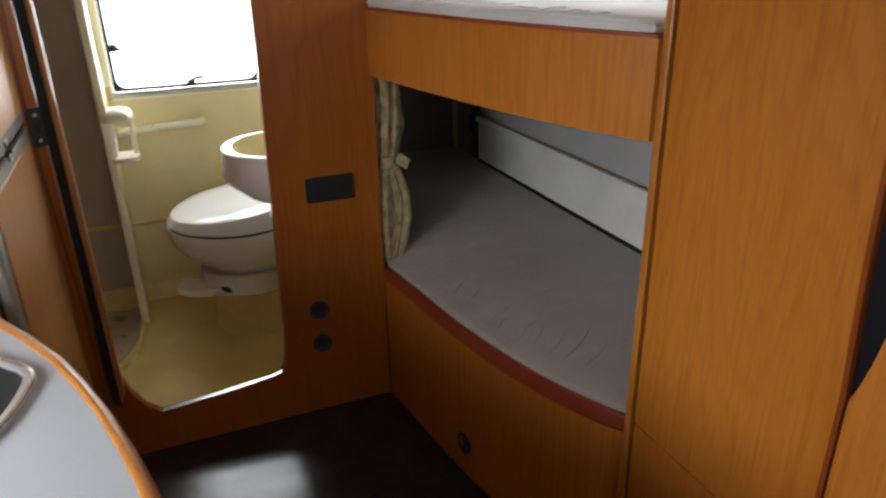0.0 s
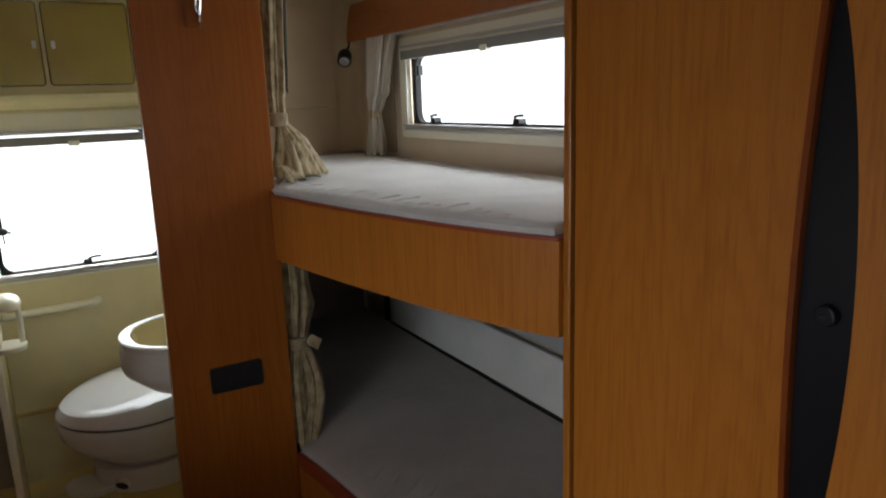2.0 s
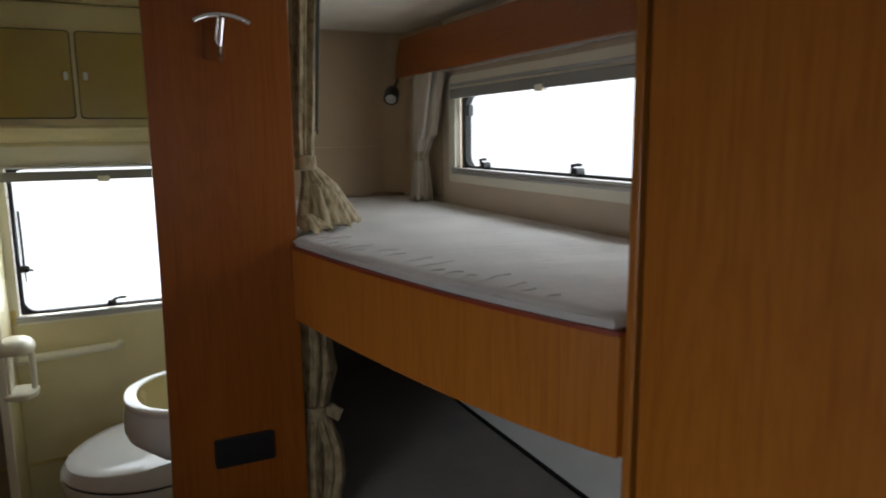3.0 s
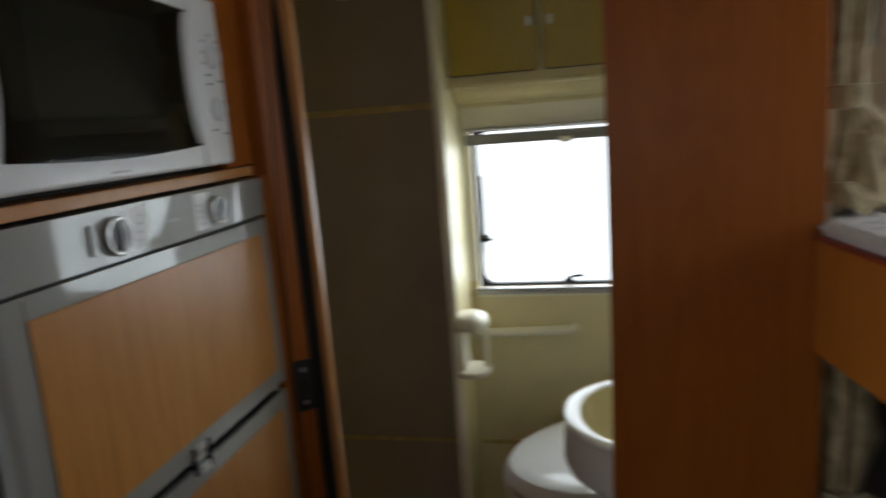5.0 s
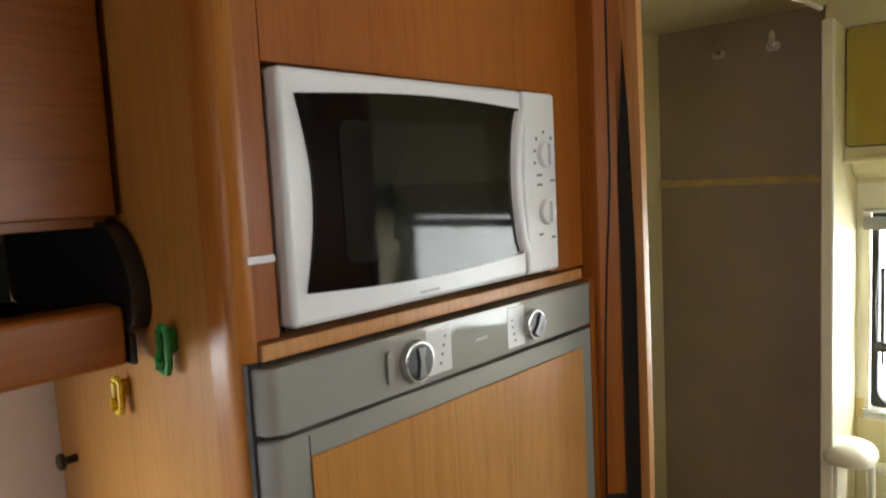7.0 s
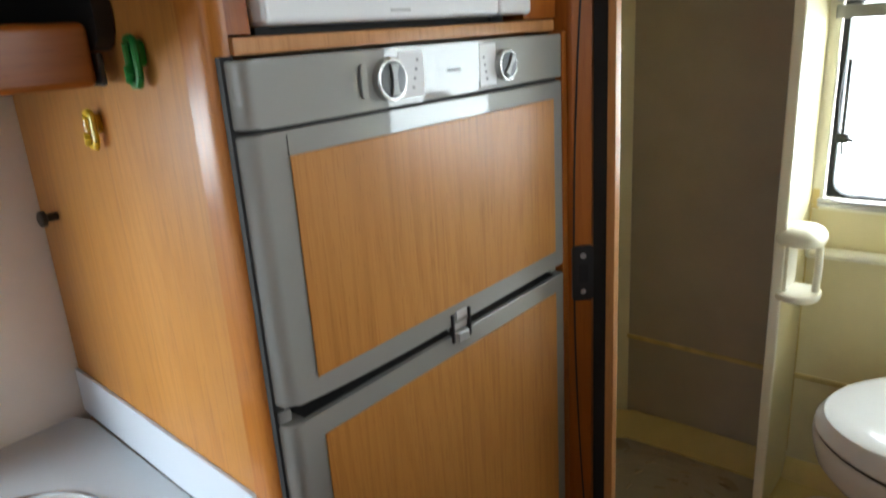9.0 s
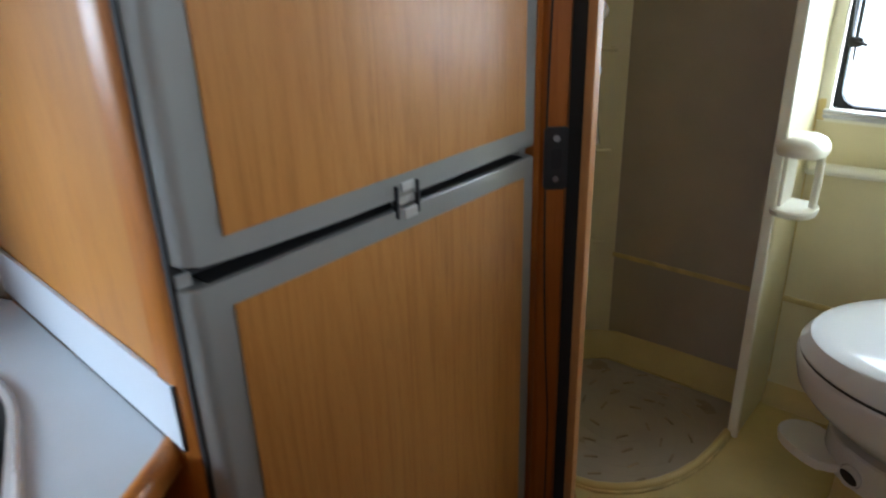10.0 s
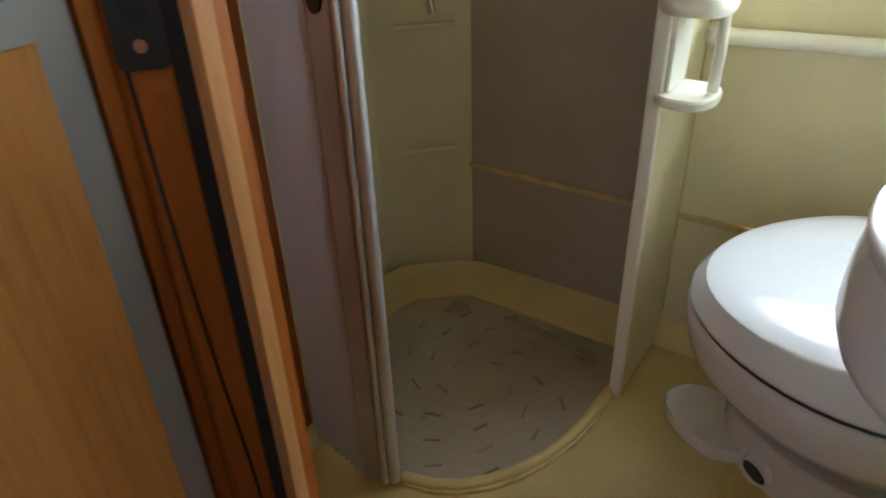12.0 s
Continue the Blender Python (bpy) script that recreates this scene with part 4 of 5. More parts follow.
dial(1.546, 1.339, 0.0235, 0.0)
dial(1.769, 1.338, 0.0205, 0.6)
part("igniter", slab(rrect(1.503, 1.322, 1.512, 1.358, 0.004, 3), "x", 0.0085, 0.0125, 0.001), SILVER, fr, "silver igniter button")
LABEL = plain("label_plate", (0.62, 0.63, 0.64), 0.3, vary=0.03, relief=0.0)
part("label_plate", slab(rrect(1.566, 1.316, 1.607, 1.367, 0.002, 2), "x", 0.0080, 0.0086), LABEL, fr, "white printed label plate", None)
part("label_plate", slab(rrect(1.716, 1.315, 1.752, 1.367, 0.002, 2), "x", 0.0080, 0.0086), LABEL, fr, "white printed label plate", None)
for k in range(4):
    part("printed_mark", box((0.0085, 1.586 + 0.003 * k, 1.325 + 0.010 * k), (0.0089, 1.590 + 0.003 * k, 1.328 + 0.010 * k), 0), PRINT, fr, smooth=None)
    part("printed_mark", box((0.0085, 1.729 - 0.002 * k, 1.322 + 0.009 * k), (0.0089, 1.733 - 0.002 * k, 1.325 + 0.009 * k), 0), PRINT, fr, smooth=None)
part("maker_mark", box((0.0081, 1.652, 1.338), (0.0084, 1.676, 1.3415), 0), PALE_PRINT, fr, "grey printed bar", smooth=None)

# ---- microwave ----
mw = thing("microwave", (-0.2, 1.63, 1.396), "white microwave oven with a dark curved window and two dials", "microwave")
M0, M1, N0, N1, MF = 1.397, 1.851, 1.401, 1.644, 0.003
part("body", box((-0.38, M0 + 0.006, N0 + 0.006), (-0.0405, M1 - 0.006, N1 - 0.006), 0.004), WHITE, mw)
for y in (M0 + 0.03, M1 - 0.03):
    part("foot", box((-0.06, y - 0.014, 1.3925), (-0.035, y + 0.014, 1.4065), 0.001), RUBBER, mw)
part("shadow_base", box((-0.36, M0 + 0.012, 1.3935), (-0.042, M1 - 0.012, 1.4065), 0), RUBBER, mw, smooth=None)
fascia = part("door", box((-0.040, M0, N0), (MF, 1.7735, N1), 0.007, 4), WHITE, mw, "white oven door")
part("control_panel", box((-0.040, 1.7750, N0), (MF, M1, N1), 0.006, 4), WHITE, mw, "white dial panel")


def pinched(y0, y1, z0, z1, dy, dz, n=10):
    pts = []
    for k in range(n):
        t = k / n
        pts.append((y0 + (y1 - y0) * t, z0 - dz * math.sin(math.pi * t)))
    for k in range(n):
        t = k / n
        pts.append((y1 - dy * math.sin(math.pi * t), z0 + (z1 - z0) * t))
    for k in range(n):
        t = k / n
        pts.append((y1 - (y1 - y0) * t, z1 + dz * math.sin(math.pi * t)))
    for k in range(n):
        t = k / n
        pts.append((y0 + dy * math.sin(math.pi * t), z1 - (z1 - z0) * t))
    return pts


part("oven_window", slab(pinched(1.414, 1.7615, 1.433, 1.619, 0.014, 0.007), "x", MF + 0.0002, MF + 0.0030), OVEN_GLASS, fascia, "dark oven window", None)
part("inner_mesh", slab(rrect(1.462, 1.455, 1.690, 1.596, 0.012), "x", MF + 0.0031, MF + 0.0037), OVEN_MESH, fascia, "dark mesh behind the window", None)
part("door_grip", loft([[(MF + 0.001 + 0.011 * math.sin(a * math.pi / 6), 1.7625 - 0.014 * math.sin(math.pi * k / 12) ** 0.6 + 0.010 * math.cos(a * math.pi / 6), 1.436 + 0.180 * k / 12) for a in range(7)] for k in range(13)], closed=False, cap0=False, cap1=False), WHITE, fascia, "curved white door grip")
for z in (1.561, 1.484):
    kn = part("dial", aligned([(0.0, 0.0185), (0.004, 0.018), (0.006, 0.016), (0.0065, 0.010)], (MF, 1.8225, z), (1, 0, 0)), WHITE, mw, "round white dial")
    part("dial_grip", box((MF + 0.0055, 1.8205, z - 0.014), (MF + 0.0115, 1.8245, z + 0.014), 0.0015), WHITE, kn)
for y, z in ((1.7985, 1.566), (1.803, 1.582), (1.820, 1.591), (1.838, 1.583), (1.8445, 1.562), (1.798, 1.550)):
    part("printed_mark", box((MF + 0.0001, y - 0.002, z - 0.002), (MF + 0.0006, y + 0.002, z + 0.002), 0), PRINT, mw, smooth=None)
for y, z, w in ((1.802, 1.532, 0.012), (1.802, 1.519, 0.012), (1.834, 1.524, 0.010), (1.803, 1.452, 0.010), (1.834, 1.446, 0.008)):
    part("printed_mark", box((MF + 0.0001, y, z), (MF + 0.0006, y + w, z + 0.003), 0), PRINT, mw, smooth=None)
part("maker_mark", box((MF + 0.0001, 1.566, 1.4095), (MF + 0.0006, 1.598, 1.4125), 0), PALE_PRINT, mw, "grey printed bar", smooth=None)

# ---- kitchen ----
front = [(-0.050, 1.344), (-0.030, 1.318), (0.014, 1.248), (0.062, 1.170), (0.112, 1.079), (0.152, 0.985), (0.182, 0.905), (0.208, 0.82), (0.228, 0.745), (0.245, 0.66), (0.256, 0.50), (0.262, 0.30), (0.265, 0.0), (0.265, -0.6)]
sink_line = cut_round([(-0.43, 1.20), (-0.36, 1.272), (-0.26, 1.266), (-0.06, 1.190), (0.030, 1.098), (0.076, 1.044), (0.060, 0.95), (0.02, 0.86), (-0.40, 0.84)], 0.045, 6)
top = thing("kitchen_unit", (-0.2, 0.4, FZ), "kitchen unit with a bowed wooden front and grey worktop", "kitchen unit")
inner_front = [(x - 0.016, y - 0.004) for x, y in front]


def grown(loop, d):
    c = Vector((sum(p[0] for p in loop) / len(loop), sum(p[1] for p in loop) / len(loop)))
    return [tuple(Vector(p) + (Vector(p) - c).normalized() * d) for p in loop]


# worktop with the bowl's cut-out: matching outlines by angle
cen = Vector((-0.14, 1.05))
ang = [2 * math.pi * k / 96 for k in range(96)]


def ray_out(loop, a):
    d, best = Vector((math.cos(a), math.sin(a))), 0.0
    for p, q in zip(loop, loop[1:] + loop[:1]):
        p, q = Vector(p) - cen, Vector(q) - cen
        e = q - p
        den = d.x * e.y - d.y * e.x
        if abs(den) > 1e-9:
            t, u = (p.x * e.y - p.y * e.x) / den, (p.x * d.y - p.y * d.x) / den
            if t > 0 and -1e-6 <= u <= 1 + 1e-6:
                best = max(best, t)
    return tuple(cen + d * best)


near_top = [p for p in inner_front if p[1] > 0.5] + [(0.240, 0.50), (XL + 0.004, 0.50), (XL + 0.004, 1.372), (-0.062, 1.346)]
part("worktop", ring([ray_out(near_top, a) for a in ang], [ray_out(sink_line, a) for a in ang], "z", 0.782, 0.812), WORKTOP, top, "grey laminate worktop")
part("worktop", slab([(0.240, 0.499), (0.247, 0.30), (0.249, -0.6), (XL + 0.004, -0.6), (XL + 0.004, 0.499)], "z", 0.782, 0.812), WORKTOP, top)
half = [(0.0, -0.004), (0.010, -0.002), (0.017, 0.006), (0.018, 0.020), (0.014, 0.032), (0.006, 0.037), (-0.002, 0.034), (-0.004, 0.028)]
rows = []
for i, (x, y) in enumerate(front):
    a, c = Vector(front[max(i - 1, 0)]), Vector(front[min(i + 1, len(front) - 1)])
    d = (c - a).normalized()
    nrm = Vector((-d.y, d.x))
    rows.append([(x - 0.018 + nrm.x * o, y + nrm.y * o, 0.780 + h) for o, h in half])
part("edge_moulding", loft(rows), EDGE, top, "rounded solid wood worktop edge", 60)
cab = [(x - 0.045, y - 0.012) for x, y in front]
part("cabinet_front", slab(cab + [(x - 0.02, y) for x, y in cab[::-1]], "z", 0.02, 0.778), HONEY, top, "bowed honey veneer front")
part("cabinet_body", slab([(x - 0.07, y - 0.02) for x, y in cab] + [(XL + 0.004, -0.6), (XL + 0.004, 1.32)], "z", FZ, 0.58), CHERRY, top)
RIM = plain("satin_steel_rim", (0.66, 0.67, 0.68), 0.36, metal=0.6, vary=0.05)
sink = thing("kitchen_sink", (-0.15, 1.06, 0.66), "dark stainless steel kitchen sink with a polished rim", "sink")
part("rim", ring(grown(sink_line, 0.009), grown(sink_line, -0.009), "z", 0.8125, 0.818, 0.002), RIM, sink, "polished steel rim")
loop = grown(sink_line, 0.004)
part("rim_bead", tube([(x, y, 0.8185) for x, y in loop + loop[:2]], 0.0032, 8), STEEL, sink, "bright rounded bead of the rim")
lv = [(0.814, -0.008), (0.80, -0.010), (0.70, -0.018), (0.672, -0.03), (0.664, -0.06)]
part("bowl", loft([[(x, y, z) for x, y in grown(sink_line, d)] for z, d in lv], cap0=False), plain("dark_sink_steel", (0.05, 0.048, 0.046), 0.3, metal=0.6), sink, "dark steel bowl")
sb = thing("splashback", (-0.3, 1.35, 0.8125), "pale grey splashback strip along the fridge cabinet", "splashback")
part("panel", slab([(XL + 0.006, side_y(XL) - 0.007), (-0.030, side_y(-0.03) - 0.007), (-0.030, side_y(-0.03) - 0.001), (XL + 0.006, side_y(XL) - 0.001)], "z", 0.8150, 0.893, 0.001), SPLASH, sb)
part("seal", slab([(XL + 0.006, side_y(XL) - 0.0065), (-0.031, side_y(-0.03) - 0.0065), (-0.031, side_y(-0.03) - 0.001), (XL + 0.006, side_y(XL) - 0.001)], "z", 0.8123, 0.8149), RUBBER, sb, "dark seal line on the worktop", None)
part("end_cap", box((-0.0298, side_y(-0.03) - 0.0072, 0.8150), (-0.0284, side_y(-0.03) - 0.001, 0.893), 0), DARK_GREY, sb, "dark end edge", None)


def clip_hook(x, z, h, material, label):
    """A flat open plastic bag clip hung on the cabinet side."""
    y = side_y(x) - 0.012
    c = thing("bag_hook", (x, side_y(x), z - h), label, "hook", "plastic hooks")
    w = h * 0.17
    pts = [(x + w * 1.05 * math.cos(a), z - w - 0.002 + w * math.sin(a)) for a in [math.pi * k / 8 for k in range(0, 9)]]
    path = [(x + w, y, z - h * 0.80)] + [(u, y, v) for u, v in pts] + [(x - w, y, z - h * 0.45), (x - w, y, z - h * 0.84)]
    path = path + [(x - w * 0.6, y, z - h * 0.97), (x + w * 0.5, y, z - h * 0.97), (x + w, y, z - h * 0.80)]
    part("loop", tube(path, 0.0042, 8), material, c)
    part("plate", slab(rrect(x - w, z - h * 0.62, x + w, z - 0.004, w * 0.9, 4), "y", side_y(x) - 0.0095, side_y(x) - 0.0005, 0.002), material, c)
    part("tongue", tube([(x - w * 0.9, y - 0.003, z - h * 0.60), (x - w * 0.2, y - 0.006, z - h * 0.86), (x + w * 0.4, y - 0.006, z - h * 0.70)], 0.0038, 8), material, c)


clip_hook(-0.148, 1.401, 0.050, GREEN, "green plastic hook on the cabinet side")
clip_hook(-0.293, 1.323, 0.044, YELLOW, "yellow plastic hook on the cabinet side")
kb = thing("knob", (-0.522, side_y(-0.522), 1.15), "small black knob on the cabinet side", "knob")
part("stem", tube([(-0.522, side_y(-0.522) - 0.0003, 1.162), (-0.522, side_y(-0.522) - 0.018, 1.162)], 0.006, 12), BLACK, kb)
part("cap", aligned([(0.016, 0.008), (0.018, 0.012), (0.024, 0.012), (0.026, 0.008)], (-0.522, side_y(-0.522), 1.162), (0, -1, 0)), BLACK, kb)

# overhead locker with an open tray below its door
ov = thing("overhead_locker", (-0.4, 0.9, 1.30), "cherry overhead locker with a black tray shelf beneath", "cabinet")
part("body", box((XL + 0.004, 0.20, 1.50), (-0.275, YT + 0.006, TOP - 0.006), 0.002), LOCKER, ov)
part("door", box((-0.273, 0.22, 1.512), (-0.253, YT + 0.008, TOP - 0.02), 0.003), LOCKER, ov, "cherry locker door")
part("tray", slab([(XL + 0.004, 1.385), (-0.262, 1.385), (-0.262, 1.395), (XL + 0.03, 1.395), (XL + 0.03, 1.498), (XL + 0.004, 1.498)], "y", 0.20, YT - 0.016), BLACK, ov, "black tray shelf")
cap = cut_round([(XL + 0.006, 1.392), (-0.215, 1.388), (-0.200, 1.40), (-0.198, 1.44), (-0.215, 1.475), (-0.250, 1.506), (XL + 0.006, 1.506)], 0.02, 5)
part("end_cap", slab(cap, "y", YT - 0.008, YT + 0.012, 0.002), BLACK, ov, "black curved end cap")
part("front_rail", box((-0.262, 0.20, 1.352), (-0.212, YT - 0.0095, 1.418), 0.008, 3), LOCKER, ov, "cherry front rail of the tray")
part("bottom", box((XL + 0.004, 0.20, 1.352), (-0.263, YT - 0.016, 1.384), 0.002), LOCKER, ov)
part("cap_foot", box((-0.255, YT - 0.009, 1.352), (-0.207, YT - 0.002, 1.387), 0.003), BLACK, ov)

# ---- washroom ----
solo("floor_washroom", slab([(XL + 0.002, Y0 + 0.029), (0.872, Y0 + 0.029), (0.872, YB - 0.002), (XL + 0.002, YB - 0.002)], "z", -0.049, -0.0205), CREAM_FLOOR, "yellowed cream moulded washroom floor", "floor", "structure", None)
solo("wall_washroom_rear", wall_with_hole("y", YB - 0.012, YB - 0.002, 0.126, 0.872, -0.020, TOP - 0.01, (0.145, 0.875, 0.745, 1.41)), CREAM, "cream plastic washroom wall", "wall", "structure", None)
solo("wall_washroom_side", box((0.866, Y0 + 0.030, -0.020), (0.875, YB - 0.013, TOP - 0.01), 0), CREAM, "cream plastic washroom side wall", "wall", "structure", None)
solo("ceiling_washroom", slab([(XL + 0.004, Y0 + 0.030), (0.850, Y0 + 0.030), (0.850, YB - 0.014), (XL + 0.004, YB - 0.014)], "z", TOP - 0.012, TOP - 0.003), CREAM, "cream plastic washroom ceiling", "ceiling", "structure", None)
solo("wall_washroom_wood", box((-0.395, Y0 + 0.030, -0.020), (-0.362, 2.372, TOP - 0.014), 0.004), CHERRY, "cherry veneer washroom side wall", "wall", "structure")
hatch = rrect(2.10, 0.30, 2.32, 0.92, 0.03)
solo("trim_hatch", ring(hatch, [(2.21 + (u - 2.21) * 0.985, 0.61 + (v - 0.61) * 0.994) for u, v in hatch], "x", -0.3622, -0.3605), RUBBER, "dark seam of an access panel in the wooden wall", "trim", "structure", None)
solo("baseboard", box((-0.361, Y0 + 0.030, -0.020), (-0.346, 2.370, 0.040), 0.005), CREAM, "cream skirting in the washroom", "baseboard", "structure")
# unseen pale panel, added to throw window light back into the shower
solo("wall_washroom_bounce", slab([(0.592, -0.020), (0.864, -0.020), (0.864, TOP - 0.014), (0.592, TOP - 0.014)], "y", Y0 + 0.0305, Y0 + 0.036), CREAM, "cream panel added inside the washroom front wall to bounce light", "wall", "structure", None)
solo("trim_rail", box((0.128, YB - 0.022, 0.316), (0.850, YB - 0.0125, 0.334), 0.004), YELLOWED, "yellowed ledge on the washroom wall", "trim", "structure")
solo("trim_coving", slab([(YB - 0.0125, -0.020), (YB - 0.055, -0.020), (YB - 0.050, -0.005), (YB - 0.028, 0.025), (YB - 0.0125, 0.037)], "x", 0.128, 0.850, 0.0), CREAM_FLOOR, "moulded cream floor coving", "trim", "structure", 60)
solo("trim_ledge", slab([(YB - 0.0125, 1.485), (YB - 0.045, 1.490), (YB - 0.070, 1.500), (YB - 0.085, 1.520), (YB - 0.085, 1.532), (YB - 0.0125, 1.532)], "x", 0.128, 0.850), CREAM, "moulded cream ledge over the washroom window", "trim", "structure", 60)

cb = thing("washroom_cabinet", (0.45, 3.0, 1.535), "cream washroom cabinet with glossy olive doors", "cabinet")
part("body", box((0.080, 2.953, 1.533), (0.850, YB - 0.014, TOP - 0.014), 0.008), CREAM, cb)
for x0, x1, kx in ((0.128, 0.396, 0.378), (0.414, 0.684, 0.436), (0.702, 0.845, 0.83)):
    d = part("door", slab(rrect(x0, 1.566, x1, 1.846, 0.012, 4), "y", 2.941, 2.9525, 0.003), OLIVE, cb, "glossy olive door")
    part("handle", slab(rrect(kx - 0.007, 1.688, kx + 0.007, 1.716, 0.006, 4), "y", 2.933, 2.9405, 0.002), WHITE, d, "small white handle")
    part("door_gap", ring(rrect(x0 - 0.003, 1.563, x1 + 0.003, 1.849, 0.014, 4), rrect(x0, 1.566, x1, 1.846, 0.012, 4), "y", 2.950, 2.9535), RUBBER, d, smooth=None)
part("lower_lip", box((0.080, 2.935, 1.526), (0.850, 2.952, 1.540), 0.005), CREAM, cb)

mr = thing("mirror", (0.865, 2.5, 0.95), "frameless mirror on the washroom side wall over the basin", "mirror")
part("glass", box((0.858, 2.06, 0.95), (0.8655, 2.985, 1.52), 0.001, 1), plain("mirror_silver", (0.86, 0.87, 0.87), 0.0, metal=1.0, vary=0.01, relief=0.0), mr, "silvered mirror glass", None)
part("edge_strip", box((0.856, 2.055, 0.938), (0.8658, 2.99, 0.9495), 0.002), IVORY, mr, "ivory lower edge")

rail = thing("grab_rail", (0.3, YB, 0.72), "ivory plastic grab rail under the washroom window", "grab rail")
part("bar", tube([(0.135, YB - 0.015, 0.722)] + [(0.15 + 0.30 * k / 8, YB - 0.040, 0.726 + 0.010 * k / 8) for k in range(9)] + [(0.470, YB - 0.015, 0.738)], 0.016, 12), IVORY, rail)
part("socket", disc((0.140, YB - 0.0125, 0.722), "y", 0.022, -0.012, 20, 0.003), IVORY, rail)

# shower partition with the holder on it
sp = thing("shower_partition", (0.117, 2.96, 0.0), "thin cream plastic panel beside the shower", "partition")
part("panel", box((0.108, 2.835, -0.020), (0.126, YB - 0.002, 1.852), 0.003), CREAM, sp)
part("edge_trim", box((0.102, 2.824, -0.020), (0.130, 2.838, 1.856), 0.005, 3), IVORY, sp, "rounded ivory edge")
part("sealant", box((0.1265, YB - 0.017, 0.06), (0.1300, YB - 0.0125, 0.90), 0.0), YELLOWED, sp, "yellowed sealant")
part("corner_stain", box((0.1285, YB - 0.0165, 0.845), (0.148, YB - 0.0125, 0.905), 0.003), YELLOWED, sp)
ho = thing("roll_holder", (0.165, 2.86, 0.66), "ivory plastic toilet roll holder, empty", "roll holder")
part("backplate", box((0.127, 2.828, 0.680), (0.140, 2.925, 0.845), 0.005), IVORY, ho)
cap_rows = []
for z, g in ((0.812, 0.94), (0.822, 1.0), (0.834, 0.97), (0.846, 0.84), (0.855, 0.58), (0.859, 0.22)):
    cap_rows.append(oval(0.158, 2.868, z, 0.058 * g, 0.070 * g, 28, 2.6))
part("cover", loft(cap_rows), IVORY, ho, "domed ivory cover")
part("tray", loft([oval(0.160, 2.868, z, 0.055 * g, 0.062 * g, 28, 2.6) for z, g in ((0.656, 0.80), (0.662, 0.97), (0.674, 1.0), (0.678, 0.96))]), IVORY, ho)
part("rod", tube([(0.202, 2.862, 0.683), (0.204, 2.862, 0.75), (0.202, 2.862, 0.818)], 0.0095, 10), IVORY, ho)

# shower
lip_pts = [(-0.335, 2.400), (-0.24, 2.368), (-0.143, 2.388), (-0.088, 2.402), (-0.040, 2.430), (0.000, 2.468), (0.035, 2.515), (0.066, 2.580), (0.088, 2.653), (0.098, 2.73), (0.103, 2.83)]
tray = thing("shower_tray", (-0.2, 2.75, 0.0), "round moulded shower tray with a ribbed grey floor", "shower tray")
back = [(0.103, YB - 0.03), (-0.40, YB - 0.03), (XL + 0.03, 2.92), (XL + 0.03, 2.42)]
TRAY = plain("grey_tray_plastic", (0.40, 0.335, 0.235), 0.28, vary=0.10, scale=5)
part("tray_floor", slab(lip_pts + back, "z", 0.005, 0.010), TRAY, tray, "worn grey-beige tray floor", None)
part("lip", tube([(x, y, 0.014) for x, y in lip_pts[2:]], 0.012, 10), CREAM_FLOOR, tray, "yellowed raised lip")
part("lip_line", tube([(x + 0.010, y - 0.008, 0.008) for x, y in lip_pts[2:]], 0.006, 8), YELLOWED, tray)
cov = [(0.0, 0.005), (0.0, 0.070), (0.012, 0.064), (0.034, 0.040), (0.060, 0.022), (0.085, 0.012), (0.085, 0.005)]
bpath = [(0.100, YB - 0.034), (-0.20, YB - 0.034), (-0.37, YB - 0.040), (-0.43, YB - 0.070), (XL + 0.060, 2.93), (XL + 0.034, 2.84), (XL + 0.030, 2.60), (XL + 0.030, 2.40)]
rows = []
for i, (x, y) in enumerate(bpath):
    a, c = Vector(bpath[max(i - 1, 0)]), Vector(bpath[min(i + 1, len(bpath) - 1)])
    d = (c - a).normalized()
    nrm = Vector((-d.y, d.x))
    rows.append([(x + nrm.x * o, y + nrm.y * o, z + 0.0055) for o, z in cov])
part("coving", loft(rows), CREAM_FLOOR, tray, "yellowed moulded coving", 60)
bm = bmesh.new()
rng = random.Random(11)
for ring_i, rad in enumerate((0.08, 0.14, 0.20, 0.26)):
    cnt = 5 + 3 * ring_i
    for k in range(cnt):
        a = 2 * math.pi * (k + 0.5 * (ring_i % 2)) / cnt + 0.2
        c = Vector((-0.165 + rad * math.cos(a), 2.70 + rad * math.sin(a)))
        if c.y < 2.44 or c.x > 0.06 or c.x < -0.47 or c.y > 2.98 or (c - Vector((-0.19, 2.72))).length > 0.30:
            continue
        t = a + math.pi / 2 + 0.5
        d = Vector((math.cos(t), math.sin(t)))
        join(bm, tube([(c.x + d.x * s, c.y + d.y * s, 0.0098 + 0.0012 * (1 - abs(s) / 0.02)) for s in (-0.018, -0.011, 0, 0.011, 0.018)], 0.0036, 6))
tagged(part("ribs", bm, plain("worn_brown_ribs", (0.34, 0.26, 0.155), 0.5, vary=0.3, scale=25), tray, "raised grip ribs"), kind="stuff")
for rad in (0.045, 0.08, 0.115, 0.15, 0.185, 0.22, 0.255):
    part("ripple", tube([(-0.175 + rad * math.cos(2 * math.pi * k / 40), 2.71 + rad * math.sin(2 * math.pi * k / 40), 0.0086) for k in range(41)], 0.0022, 6), TRAY, tray)

tray.location.z -= 0.025

